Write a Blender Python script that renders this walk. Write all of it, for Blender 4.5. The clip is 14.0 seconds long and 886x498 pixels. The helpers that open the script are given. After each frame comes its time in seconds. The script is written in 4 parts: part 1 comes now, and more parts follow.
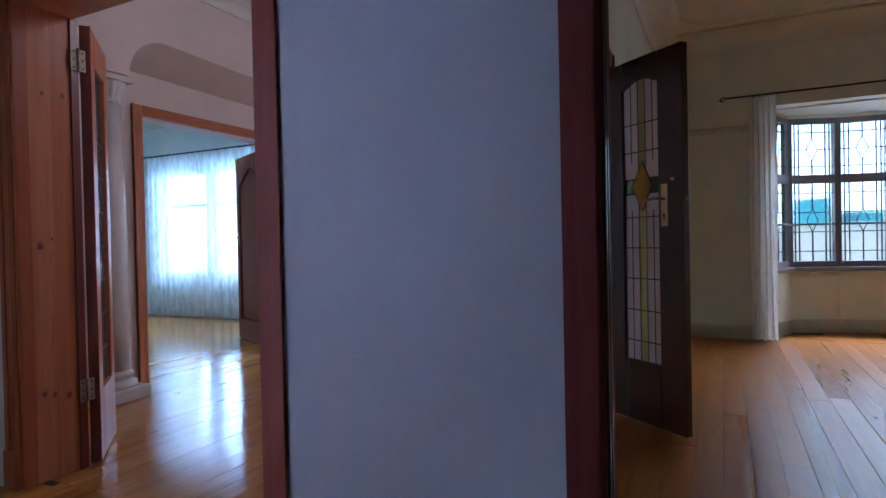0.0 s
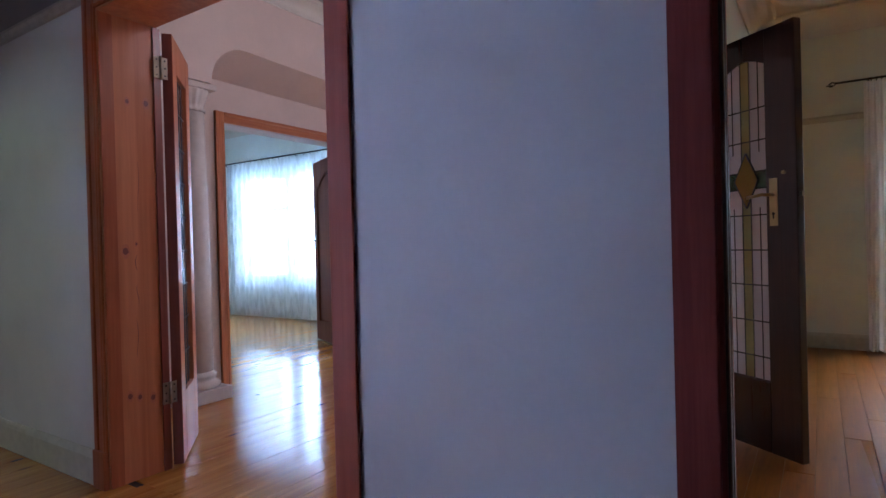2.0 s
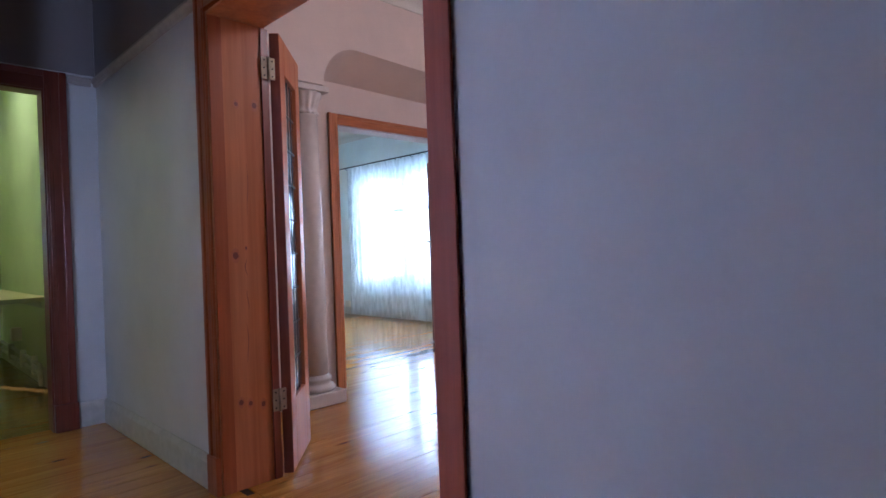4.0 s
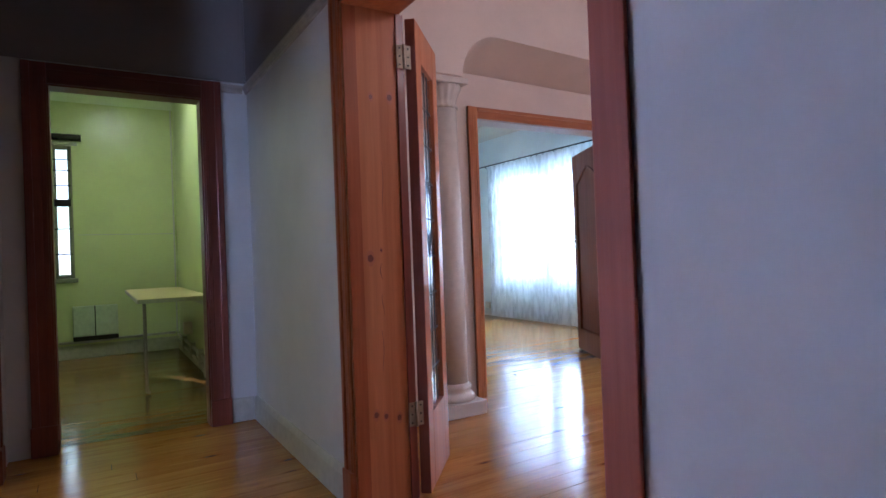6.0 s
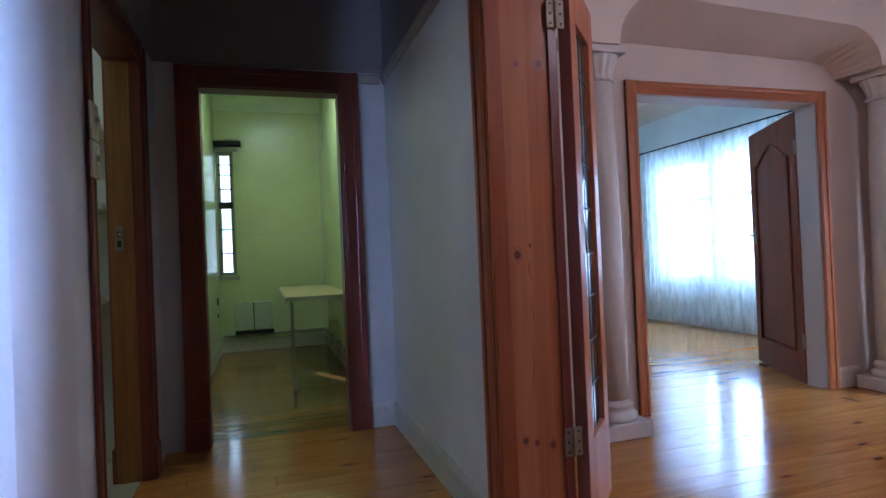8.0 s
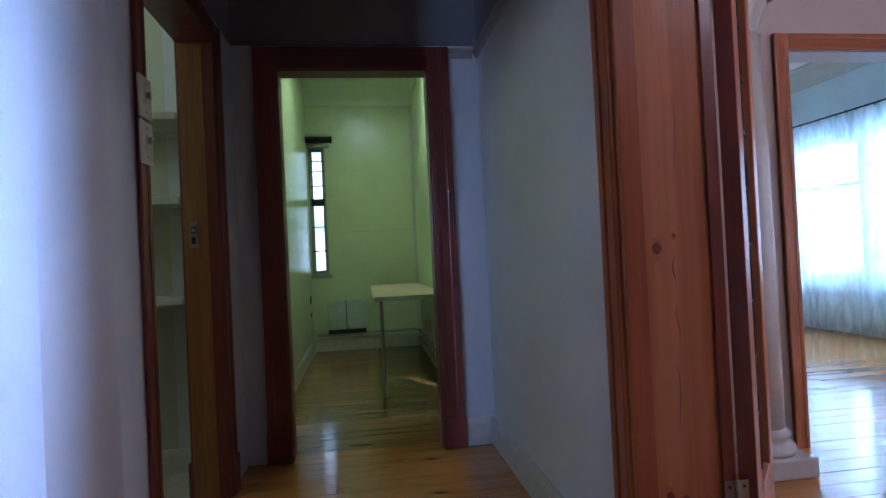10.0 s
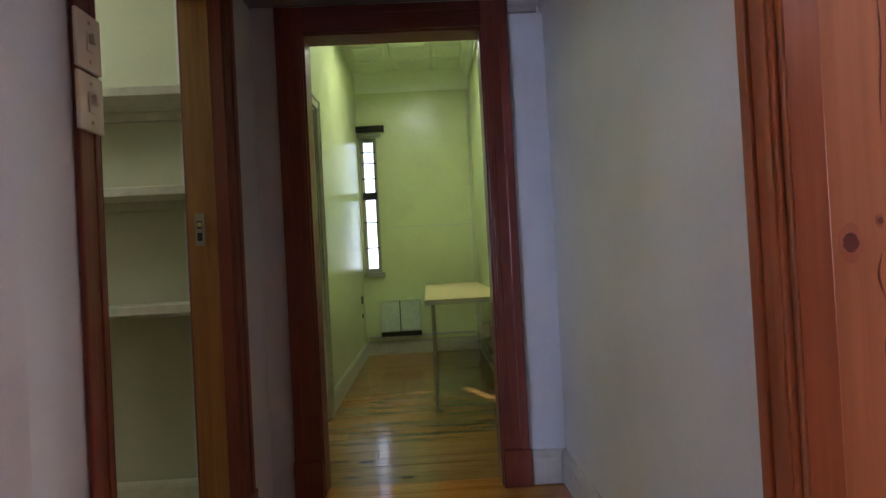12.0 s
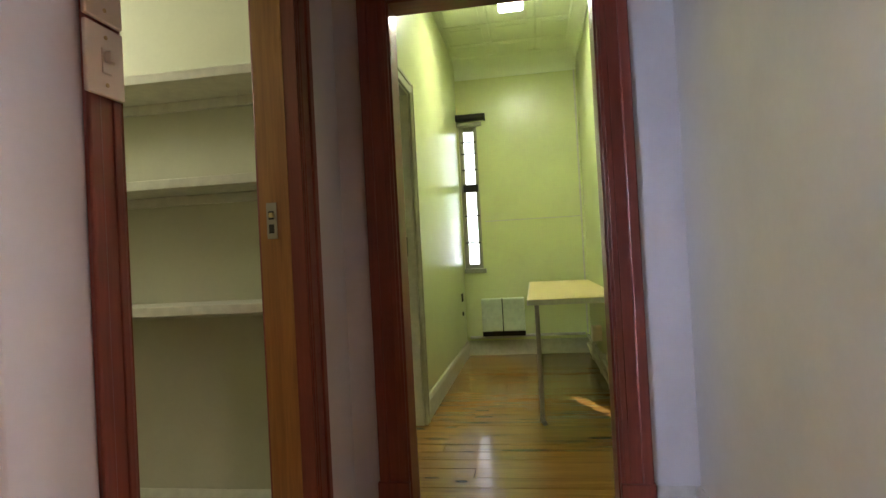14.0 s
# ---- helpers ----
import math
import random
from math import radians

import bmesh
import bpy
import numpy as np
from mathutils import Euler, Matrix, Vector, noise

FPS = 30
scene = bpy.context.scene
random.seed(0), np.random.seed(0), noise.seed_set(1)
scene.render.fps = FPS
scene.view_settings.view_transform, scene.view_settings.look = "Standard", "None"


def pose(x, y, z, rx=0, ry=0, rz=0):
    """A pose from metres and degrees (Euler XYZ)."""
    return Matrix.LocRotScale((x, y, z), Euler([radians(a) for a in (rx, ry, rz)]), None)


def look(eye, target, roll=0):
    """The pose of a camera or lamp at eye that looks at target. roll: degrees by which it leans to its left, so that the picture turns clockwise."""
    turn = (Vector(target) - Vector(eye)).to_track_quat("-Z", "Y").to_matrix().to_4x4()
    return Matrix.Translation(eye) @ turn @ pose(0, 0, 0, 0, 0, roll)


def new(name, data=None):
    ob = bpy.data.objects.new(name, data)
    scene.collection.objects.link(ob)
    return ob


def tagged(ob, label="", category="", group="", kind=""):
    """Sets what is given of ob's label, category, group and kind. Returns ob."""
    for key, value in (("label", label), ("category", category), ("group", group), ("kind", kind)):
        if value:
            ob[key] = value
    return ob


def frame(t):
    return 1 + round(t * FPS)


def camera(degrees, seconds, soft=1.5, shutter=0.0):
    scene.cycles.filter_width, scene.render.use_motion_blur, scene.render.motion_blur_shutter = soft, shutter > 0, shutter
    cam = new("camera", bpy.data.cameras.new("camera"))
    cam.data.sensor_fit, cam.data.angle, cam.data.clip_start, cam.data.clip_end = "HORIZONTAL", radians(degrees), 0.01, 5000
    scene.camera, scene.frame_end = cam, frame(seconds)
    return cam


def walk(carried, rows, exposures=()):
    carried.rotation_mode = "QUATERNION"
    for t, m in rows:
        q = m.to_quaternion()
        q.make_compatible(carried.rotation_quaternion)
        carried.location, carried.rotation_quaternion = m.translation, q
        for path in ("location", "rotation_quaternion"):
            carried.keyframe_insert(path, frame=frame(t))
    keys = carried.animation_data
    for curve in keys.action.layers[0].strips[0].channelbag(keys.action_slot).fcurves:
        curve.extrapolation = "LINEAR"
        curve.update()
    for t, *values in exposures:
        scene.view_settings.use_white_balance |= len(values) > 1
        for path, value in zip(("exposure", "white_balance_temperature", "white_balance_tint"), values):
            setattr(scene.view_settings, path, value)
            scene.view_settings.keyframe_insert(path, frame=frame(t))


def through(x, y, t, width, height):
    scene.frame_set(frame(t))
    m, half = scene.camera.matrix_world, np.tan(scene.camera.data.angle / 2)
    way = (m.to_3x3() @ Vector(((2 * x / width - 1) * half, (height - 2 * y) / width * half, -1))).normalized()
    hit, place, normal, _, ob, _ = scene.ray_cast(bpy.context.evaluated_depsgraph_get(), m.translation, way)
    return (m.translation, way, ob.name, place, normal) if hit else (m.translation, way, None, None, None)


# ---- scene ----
cam = camera(75.2, 14.0)
PATH = [
    (0, (-1.68, 1.656, 1.002), (-2.558, 3.453, 0.977), -1.2),
    (0.5, (-1.699, 1.691, 1.026), (-2.622, 3.464, 0.989), -1.2),
    (1, (-1.722, 1.713, 1.024), (-2.694, 3.461, 0.99), -1.3),
    (1.5, (-1.745, 1.742, 1.013), (-2.775, 3.457, 0.992), -1.4),
    (2, (-1.771, 1.775, 1.011), (-2.871, 3.446, 0.996), -1.5),
    (2.5, (-1.804, 1.821, 1.016), (-2.977, 3.441, 1.004), -1.7),
    (3, (-1.843, 1.89, 1.019), (-3.1, 3.446, 1.008), -1.9),
    (5.5, (-2.085, 2.103, 1.029), (-3.722, 3.251, 1.037), -2.0),
    (6, (-2.164, 2.158, 1.034), (-3.875, 3.193, 1.044), -2.1),
    (6.5, (-2.234, 2.205, 1.04), (-4.011, 3.122, 1.049), -2.2),
    (7, (-2.307, 2.227, 1.029), (-4.138, 3.03, 1.046), -2.3),
    (7.5, (-2.396, 2.256, 1.047), (-4.275, 2.943, 1.057), -2.4),
    (8, (-2.505, 2.287, 1.027), (-4.415, 2.879, 1.05), -2.4),
    (8.5, (-2.605, 2.319, 1.02), (-4.542, 2.815, 1.045), -2.4),
    (9, (-2.703, 2.339, 1.023), (-4.661, 2.746, 1.049), -2.5),
    (11.5, (-3.311, 2.429, 1.023), (-5.308, 2.550, 1.049), -3.0),
    (12, (-3.445, 2.459, 1.030), (-5.444, 2.515, 1.055), -3.0),
    (12.5, (-3.538, 2.468, 1.037), (-5.538, 2.430, 1.061), -2.9),
    (13, (-3.619, 2.486, 1.033), (-5.615, 2.357, 1.056), -2.8),
    (13.5, (-3.704, 2.496, 1.027), (-5.692, 2.275, 1.054), -2.9),
    (14, (-3.795, 2.477, 1.024), (-5.770, 2.168, 1.053), -3.0),
]
walk(cam, [(t, look(eye, target, roll)) for t, eye, target, roll in PATH],
     [(0, -0.5, 4750, 15), (2, -0.1, 5050, 19), (3, 0.0, 5150, 20), (6, 0.12, 5250, 20), (7.5, 0.03, 4950, 17), (9, -0.42, 4600, 14), (11.5, 0.25, 5200, 20), (12, 0.35, 5700, 21), (12.5, 0.5, 5950, 20), (14, 1.03, 6350, 21)])

# ---- world, sun and large lights ----
world = bpy.data.worlds.new("sky")
scene.world = world
world.use_nodes = True
wn = world.node_tree
sky = wn.nodes.new("ShaderNodeTexSky")
sky.sky_type = "NISHITA"
sky.sun_disc = False
sky.sun_elevation = radians(25)
sky.sun_rotation = radians(-114)
wn.links.new(sky.outputs["Color"], wn.nodes["Background"].inputs["Color"])
wn.nodes["Background"].inputs["Strength"].default_value = 0.12

SUN_WAY = Vector((math.cos(radians(25)) * math.cos(radians(24)), math.cos(radians(25)) * math.sin(radians(24)), -math.sin(radians(25))))
sun = new("sun", bpy.data.lights.new("sun", "SUN"))
sun.data.energy, sun.data.angle, sun.data.color = 5.0, radians(0.5), (1.0, 0.93, 0.82)
sun.matrix_basis = look((0, 0, 0), SUN_WAY)


def window_light(name, eye, target, width, height, watts, colour, spread=180):
    lamp = new(name, bpy.data.lights.new(name, "AREA"))
    lamp.data.shape, lamp.data.size, lamp.data.size_y = "RECTANGLE", width, height
    lamp.data.energy, lamp.data.color = watts, colour
    lamp.data.spread = radians(spread)
    lamp.matrix_basis = look(eye, target)
    return lamp


# stand-in for unseen daylight on the rounded hall corner
window_light("alcove_standin_light", (-2.02, 0.42, 1.05), (-4.4, 0.6, 0.6), 1.0, 1.8, 230, (0.6, 0.74, 1.0), 125)
window_light("west_window_light", (-8.05, 8.1, 1.4), (-8.05, 7.0, 1.3), 2.2, 1.4, 250, (0.64, 0.85, 1.0))
window_light("bay_window_light", (0.25, 9.75, 2.95), (0.25, 6.5, 2.1), 3.6, 1.1, 2100, (0.9, 1.0, 0.97))
# added high fill for the entry, set in an assumed fanlight
window_light("entry_fill_light", (-2.5, 4.6, 2.6), (-4.0, 4.65, 2.2), 0.95, 0.5, 16, (1.0, 0.8, 0.68))
# added light from the north for door leaf and column, source unseen
window_light("entry_north_light", (-3.25, 7.85, 1.15), (-3.4, 6.0, 0.95), 0.65, 1.5, 30, (1.0, 0.93, 0.9))
# added light above the pantry shelves; its window is assumed
window_light("pantry_fill_light", (-5.2, -0.28, 2.25), (-5.3, 1.0, 1.9), 0.7, 0.5, 11.5, (0.95, 1.0, 0.72))
lamp = new("passage_lamp_light", bpy.data.lights.new("passage_lamp_light", "AREA"))
lamp.data.shape, lamp.data.size, lamp.data.size_y, lamp.data.energy, lamp.data.color = "RECTANGLE", 0.18, 0.42, 11, (0.96, 1.0, 0.74)
lamp.matrix_basis = pose(-8.11, 2.405, 2.9)


# ---- materials ----
def shader(name):
    m = bpy.data.materials.new(name)
    m.use_nodes = True
    nt = m.node_tree
    return m, nt, nt.nodes["Principled BSDF"]


def node(nt, kind, **values):
    n = nt.nodes.new(kind)
    for k, v in values.items():
        n.inputs[k.replace("_", " ")].default_value = v
    return n


def ramp(nt, source, stops):
    r = nt.nodes.new("ShaderNodeValToRGB")
    while len(r.color_ramp.elements) < len(stops):
        r.color_ramp.elements.new(0.5)
    for e, (at, c) in zip(r.color_ramp.elements, stops):
        e.position, e.color = at, (*c, 1)
    nt.links.new(source, r.inputs["Fac"])
    return r.outputs["Color"]


def mixed(nt, kind, fac, a, b):
    m = nt.nodes.new("ShaderNodeMix")
    m.data_type, m.blend_type = "RGBA", kind
    for socket, v in ((m.inputs[0], fac), (m.inputs[6], a), (m.inputs[7], b)):
        if isinstance(v, (int, float)):
            socket.default_value = v
        elif isinstance(v, tuple):
            socket.default_value = (*v, 1)
        else:
            nt.links.new(v, socket)
    return m.outputs[2]


def coords(nt, scale=(1, 1, 1), by_piece=False):
    mp = nt.nodes.new("ShaderNodeMapping")
    mp.inputs["Scale"].default_value = scale
    geo = nt.nodes.new("ShaderNodeNewGeometry")
    nt.links.new(geo.outputs["Position"], mp.inputs["Vector"])
    if by_piece:
        info = nt.nodes.new("ShaderNodeObjectInfo")
        mul = nt.nodes.new("ShaderNodeVectorMath")
        mul.operation = "SCALE"
        mul.inputs[0].default_value = (37, 91, 53)
        nt.links.new(info.outputs["Random"], mul.inputs["Scale"])
        nt.links.new(mul.outputs[0], mp.inputs["Location"])
    return mp.outputs["Vector"]


def bumped(nt, bsdf, height, strength, distance):
    b = nt.nodes.new("ShaderNodeBump")
    b.inputs["Strength"].default_value, b.inputs["Distance"].default_value = strength, distance
    nt.links.new(height, b.inputs["Height"])
    nt.links.new(b.outputs["Normal"], bsdf.inputs["Normal"])


def plaster(name, colour, rough=0.55, stain=0.07, relief=0.12):
    m, nt, b = shader(name)
    v = coords(nt)
    big = node(nt, "ShaderNodeTexNoise", Scale=1.3, Detail=5.0, Roughness=0.6)
    fine = node(nt, "ShaderNodeTexNoise", Scale=55.0, Detail=4.0)
    roll = node(nt, "ShaderNodeTexNoise", Scale=9.0, Detail=3.0)
    for n in (big, fine, roll):
        nt.links.new(v, n.inputs["Vector"])
    dark = tuple(c * (1 - stain * 2) for c in colour)
    c = ramp(nt, big.outputs["Fac"], [(0.3, dark), (0.6, colour)])
    c = mixed(nt, "MULTIPLY", 0.18, c, ramp(nt, fine.outputs["Fac"], [(0.3, (0.86, 0.86, 0.86)), (0.7, (1, 1, 1))]))
    nt.links.new(c, b.inputs["Base Color"])
    b.inputs["Roughness"].default_value = rough
    h = mixed(nt, "ADD", 0.5, fine.outputs["Fac"], roll.outputs["Fac"])
    bumped(nt, b, h, relief, 0.004)
    return m


def timber(name, dark, light, rough=0.35, axis="z", coat=0.3, scale=1.0, knots=0.0, shine=0.5):
    """Varnished timber with its grain along one axis."""
    m, nt, b = shader(name)
    s = {"x": (0.7, 14, 14), "y": (14, 0.7, 14), "z": (14, 14, 0.7)}[axis]
    v = coords(nt, tuple(c * scale for c in s), True)
    grain = node(nt, "ShaderNodeTexNoise", Scale=2.2, Detail=7.0, Roughness=0.65, Distortion=0.6)
    fine = node(nt, "ShaderNodeTexNoise", Scale=9.0, Detail=5.0)
    patch = node(nt, "ShaderNodeTexNoise", Scale=0.25, Detail=2.0)
    for n in (grain, fine, patch):
        nt.links.new(v, n.inputs["Vector"])
    c = ramp(nt, grain.outputs["Fac"], [(0.28, dark), (0.5, tuple((a + d) / 2 for a, d in zip(dark, light))), (0.72, light)])
    c = mixed(nt, "MULTIPLY", 0.5, c, ramp(nt, fine.outputs["Fac"], [(0.35, (0.72, 0.66, 0.62)), (0.6, (1, 1, 1))]))
    c = mixed(nt, "MULTIPLY", 0.6, c, ramp(nt, patch.outputs["Fac"], [(0.35, (0.75, 0.7, 0.68)), (0.65, (1, 1, 1))]))
    info = nt.nodes.new("ShaderNodeObjectInfo")
    c = mixed(nt, "MULTIPLY", 0.8, c, ramp(nt, info.outputs["Random"], [(0.0, (0.84, 0.8, 0.76)), (0.5, (1, 1, 1)), (1.0, (0.94, 0.95, 0.88))]))
    if knots:
        vk = coords(nt, {"x": (3, 9, 9), "y": (9, 3, 9), "z": (9, 9, 3)}[axis], True)
        vor = node(nt, "ShaderNodeTexVoronoi", Scale=0.9, Randomness=1.0)
        nt.links.new(vk, vor.inputs["Vector"])
        c = mixed(nt, "MULTIPLY", knots, c, ramp(nt, vor.outputs["Distance"], [(0.05, (0.18, 0.08, 0.05)), (0.11, (0.75, 0.6, 0.5)), (0.2, (1, 1, 1))]))
    nt.links.new(c, b.inputs["Base Color"])
    r = ramp(nt, patch.outputs["Fac"], [(0.3, (rough * 0.8,) * 3), (0.7, (rough * 1.3,) * 3)])
    nt.links.new(r, b.inputs["Roughness"])
    b.inputs["Specular IOR Level"].default_value = shine
    b.inputs["Coat Weight"].default_value, b.inputs["Coat Roughness"].default_value = coat, 0.12
    bumped(nt, b, mixed(nt, "ADD", 0.5, grain.outputs["Fac"], patch.outputs["Fac"]), 0.05 if rough < 0.2 else 0.12, 0.003)
    return m


def simple(name, colour, rough=0.5, metal=0.0, wear=0.15):
    m, nt, b = shader(name)
    n = node(nt, "ShaderNodeTexNoise", Scale=24.0, Detail=5.0)
    nt.links.new(coords(nt), n.inputs["Vector"])
    c = ramp(nt, n.outputs["Fac"], [(0.3, tuple(k * (1 - wear) for k in colour)), (0.65, colour)])
    nt.links.new(c, b.inputs["Base Color"])
    b.inputs["Roughness"].default_value, b.inputs["Metallic"].default_value = rough, metal
    bumped(nt, b, n.outputs["Fac"], 0.06, 0.002)
    return m


def leaded_glass(name, colour, clear=0.75):
    m, nt, b = shader(name)
    b.inputs["Base Color"].default_value = (*colour, 1)
    b.inputs["Transmission Weight"].default_value = clear
    b.inputs["Roughness"].default_value, b.inputs["IOR"].default_value = 0.06, 1.45
    n = node(nt, "ShaderNodeTexNoise", Scale=38.0, Detail=3.0)
    nt.links.new(coords(nt), n.inputs["Vector"])
    bumped(nt, b, n.outputs["Fac"], 0.2, 0.003)
    return m


def cloth(name, colour, through, open_weave, pattern=False):
    m, nt, b = shader(name)
    out = nt.nodes["Material Output"]
    diff = node(nt, "ShaderNodeBsdfDiffuse", Color=(*colour, 1))
    trans = node(nt, "ShaderNodeBsdfTranslucent", Color=(*colour, 1))
    clear = nt.nodes.new("ShaderNodeBsdfTransparent")
    m1, m2 = nt.nodes.new("ShaderNodeMixShader"), nt.nodes.new("ShaderNodeMixShader")
    m1.inputs[0].default_value, m2.inputs[0].default_value = through, open_weave
    nt.links.new(diff.outputs[0], m1.inputs[1])
    nt.links.new(trans.outputs[0], m1.inputs[2])
    nt.links.new(m1.outputs[0], m2.inputs[1])
    nt.links.new(clear.outputs[0], m2.inputs[2])
    if pattern:
        v = coords(nt, (1, 1, 0.3))
        vor = node(nt, "ShaderNodeTexVoronoi", Scale=9.0)
        nz = node(nt, "ShaderNodeTexNoise", Scale=22.0, Detail=3.0)
        nt.links.new(v, vor.inputs["Vector"])
        nt.links.new(v, nz.inputs["Vector"])
        fac = mixed(nt, "MULTIPLY", 1.0, ramp(nt, vor.outputs["Distance"], [(0.2, (0.75, 0.75, 0.75)), (0.45, (1, 1, 1))]),
                    ramp(nt, nz.outputs["Fac"], [(0.4, (open_weave * 0.75,) * 3), (0.6, (open_weave * 1.1,) * 3)]))
        nt.links.new(fac, m2.inputs[0])
    nt.links.new(m2.outputs[0], out.inputs["Surface"])
    return m


LILAC = plaster("hall_plaster", (0.64, 0.625, 0.625), 0.5)
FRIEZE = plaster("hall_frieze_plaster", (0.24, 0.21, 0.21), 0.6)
PRESSED = plaster("pale_ceiling_paint", (0.68, 0.74, 0.55), 0.5)
GREEN = plaster("green_gloss_plaster", (0.54, 0.6, 0.275), 0.28)
PANTRY = plaster("pantry_plaster", (0.56, 0.55, 0.4), 0.55)
LOUNGE = plaster("lounge_plaster", (0.72, 0.74, 0.62), 0.6)
CREAM = plaster("cream_plaster", (0.66, 0.64, 0.56), 0.65)
BLUSH = plaster("entry_plaster", (0.64, 0.52, 0.46), 0.55)
MIST = plaster("west_room_plaster", (0.74, 0.8, 0.77), 0.6)
WHITE = plaster("white_ceiling_paint", (0.8, 0.8, 0.78), 0.65)
SKIRT = simple("skirting_paint", (0.56, 0.53, 0.48), 0.35)
LOUNGE_TRIM = simple("lounge_trim_paint", (0.5, 0.49, 0.37), 0.4)
RAIL = simple("picture_rail_paint", (0.42, 0.36, 0.33), 0.4)
COLUMN = simple("column_gloss_paint", (0.64, 0.58, 0.54), 0.22, 0.0, 0.08)
PINE = timber("red_varnished_pine", (0.33, 0.08, 0.03), (0.52, 0.165, 0.065), 0.4, "z", 0.1, 0.4, shine=0.3)
PINE_PALE = timber("pale_red_pine_lining", (0.44, 0.125, 0.045), (0.66, 0.26, 0.11), 0.4, "z", 0.08, 0.3, shine=0.3)
KNOT = simple("pine_knot", (0.2, 0.055, 0.04), 0.4)
KNOT_HALO = simple("pine_knot_surround", (0.49, 0.155, 0.07), 0.4)
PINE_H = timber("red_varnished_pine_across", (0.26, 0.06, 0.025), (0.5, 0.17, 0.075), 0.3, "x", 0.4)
OXIDE = timber("oxblood_painted_timber", (0.18, 0.038, 0.026), (0.27, 0.062, 0.04), 0.4, "z", 0.2)
RUST = timber("rust_red_painted_timber", (0.4, 0.1, 0.052), (0.48, 0.125, 0.068), 0.5, "z", 0.0, 0.5, shine=0.25)
LOUNGE_WOOD = timber("dark_red_stained_timber", (0.2, 0.042, 0.034), (0.26, 0.058, 0.046), 0.75, "z", 0.0, shine=0.15)
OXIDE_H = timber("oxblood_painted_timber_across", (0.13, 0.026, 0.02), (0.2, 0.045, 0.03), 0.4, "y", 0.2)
ORANGE = timber("orange_varnished_timber", (0.36, 0.1, 0.03), (0.55, 0.2, 0.07), 0.3, "z", 0.4)
REVEAL = simple("pale_grey_lining_paint", (0.5, 0.47, 0.47), 0.6, 0.0, 0.04)
ORANGE_H = timber("orange_varnished_timber_across", (0.36, 0.1, 0.03), (0.55, 0.2, 0.07), 0.3, "y", 0.4)
DARK = timber("dark_stained_door_timber", (0.035, 0.011, 0.009), (0.075, 0.025, 0.018), 0.3, "z", 0.35)
MAHOGANY = timber("mahogany_door_timber", (0.17, 0.055, 0.034), (0.28, 0.1, 0.06), 0.55, "z", 0.0, shine=0.12)
OLIVE = timber("pantry_jamb_timber", (0.24, 0.095, 0.02), (0.4, 0.18, 0.04), 0.35, "z", 0.3)
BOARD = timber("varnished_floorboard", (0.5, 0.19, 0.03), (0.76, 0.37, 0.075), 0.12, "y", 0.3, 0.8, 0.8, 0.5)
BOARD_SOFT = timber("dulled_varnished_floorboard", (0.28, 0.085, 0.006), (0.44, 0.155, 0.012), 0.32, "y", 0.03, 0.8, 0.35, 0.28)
BOARD_WORN = timber("worn_varnished_floorboard", (0.22, 0.11, 0.02), (0.42, 0.23, 0.045), 0.2, "y", 0.3, 0.9, 0.9, 0.5)
FILLER = simple("floor_gap_dirt", (0.045, 0.025, 0.012), 0.8)
TILE = simple("pantry_floor_tile", (0.5, 0.44, 0.32), 0.35)
IRON = simple("dark_window_timber", (0.19, 0.17, 0.18), 0.4)
LEAD = simple("lead_came", (0.035, 0.035, 0.04), 0.5, 0.3)
BLACK = simple("black_iron", (0.02, 0.018, 0.016), 0.45, 0.4)
BRASS = simple("brass", (0.55, 0.42, 0.2), 0.35, 0.9)
STEEL = simple("worn_steel", (0.3, 0.27, 0.22), 0.45, 0.7)
HINGE_METAL = simple("tarnished_hinge_metal", (0.34, 0.27, 0.19), 0.5, 0.3, 0.4)
PLASTIC = simple("cream_plastic", (0.7, 0.62, 0.5), 0.35, 0.0, 0.05)
SHELF = simple("shelf_paint", (0.62, 0.6, 0.48), 0.4)
LAMINATE = simple("yellowed_laminate", (0.57, 0.46, 0.18), 0.3, 0.0, 0.06)
BOXGREY = simple("pale_green_metal_box", (0.5, 0.58, 0.4), 0.45)
SIDEPAINT = simple("grey_green_door_paint", (0.46, 0.47, 0.34), 0.4)
FRAMEGREY = simple("grey_green_frame_paint", (0.3, 0.31, 0.22), 0.4)
PIPE = simple("painted_pipe", (0.5, 0.5, 0.42), 0.4)
SHEER = cloth("sheer_lace", (0.92, 0.96, 0.98), 0.72, 0.42, True)
COTTON = cloth("white_cotton", (0.86, 0.84, 0.8), 0.35, 0.0)
CLEAR = leaded_glass("textured_clear_glass", (0.93, 0.95, 0.97), 0.95)
OBSCURE = leaded_glass("obscure_lilac_glass", (0.84, 0.82, 0.88), 0.12)
AMBER = leaded_glass("amber_glass", (0.62, 0.4, 0.06), 0.55)
YELLOW = leaded_glass("yellow_glass", (0.72, 0.66, 0.3), 0.6)
MOSS = leaded_glass("green_glass", (0.16, 0.3, 0.14), 0.55)


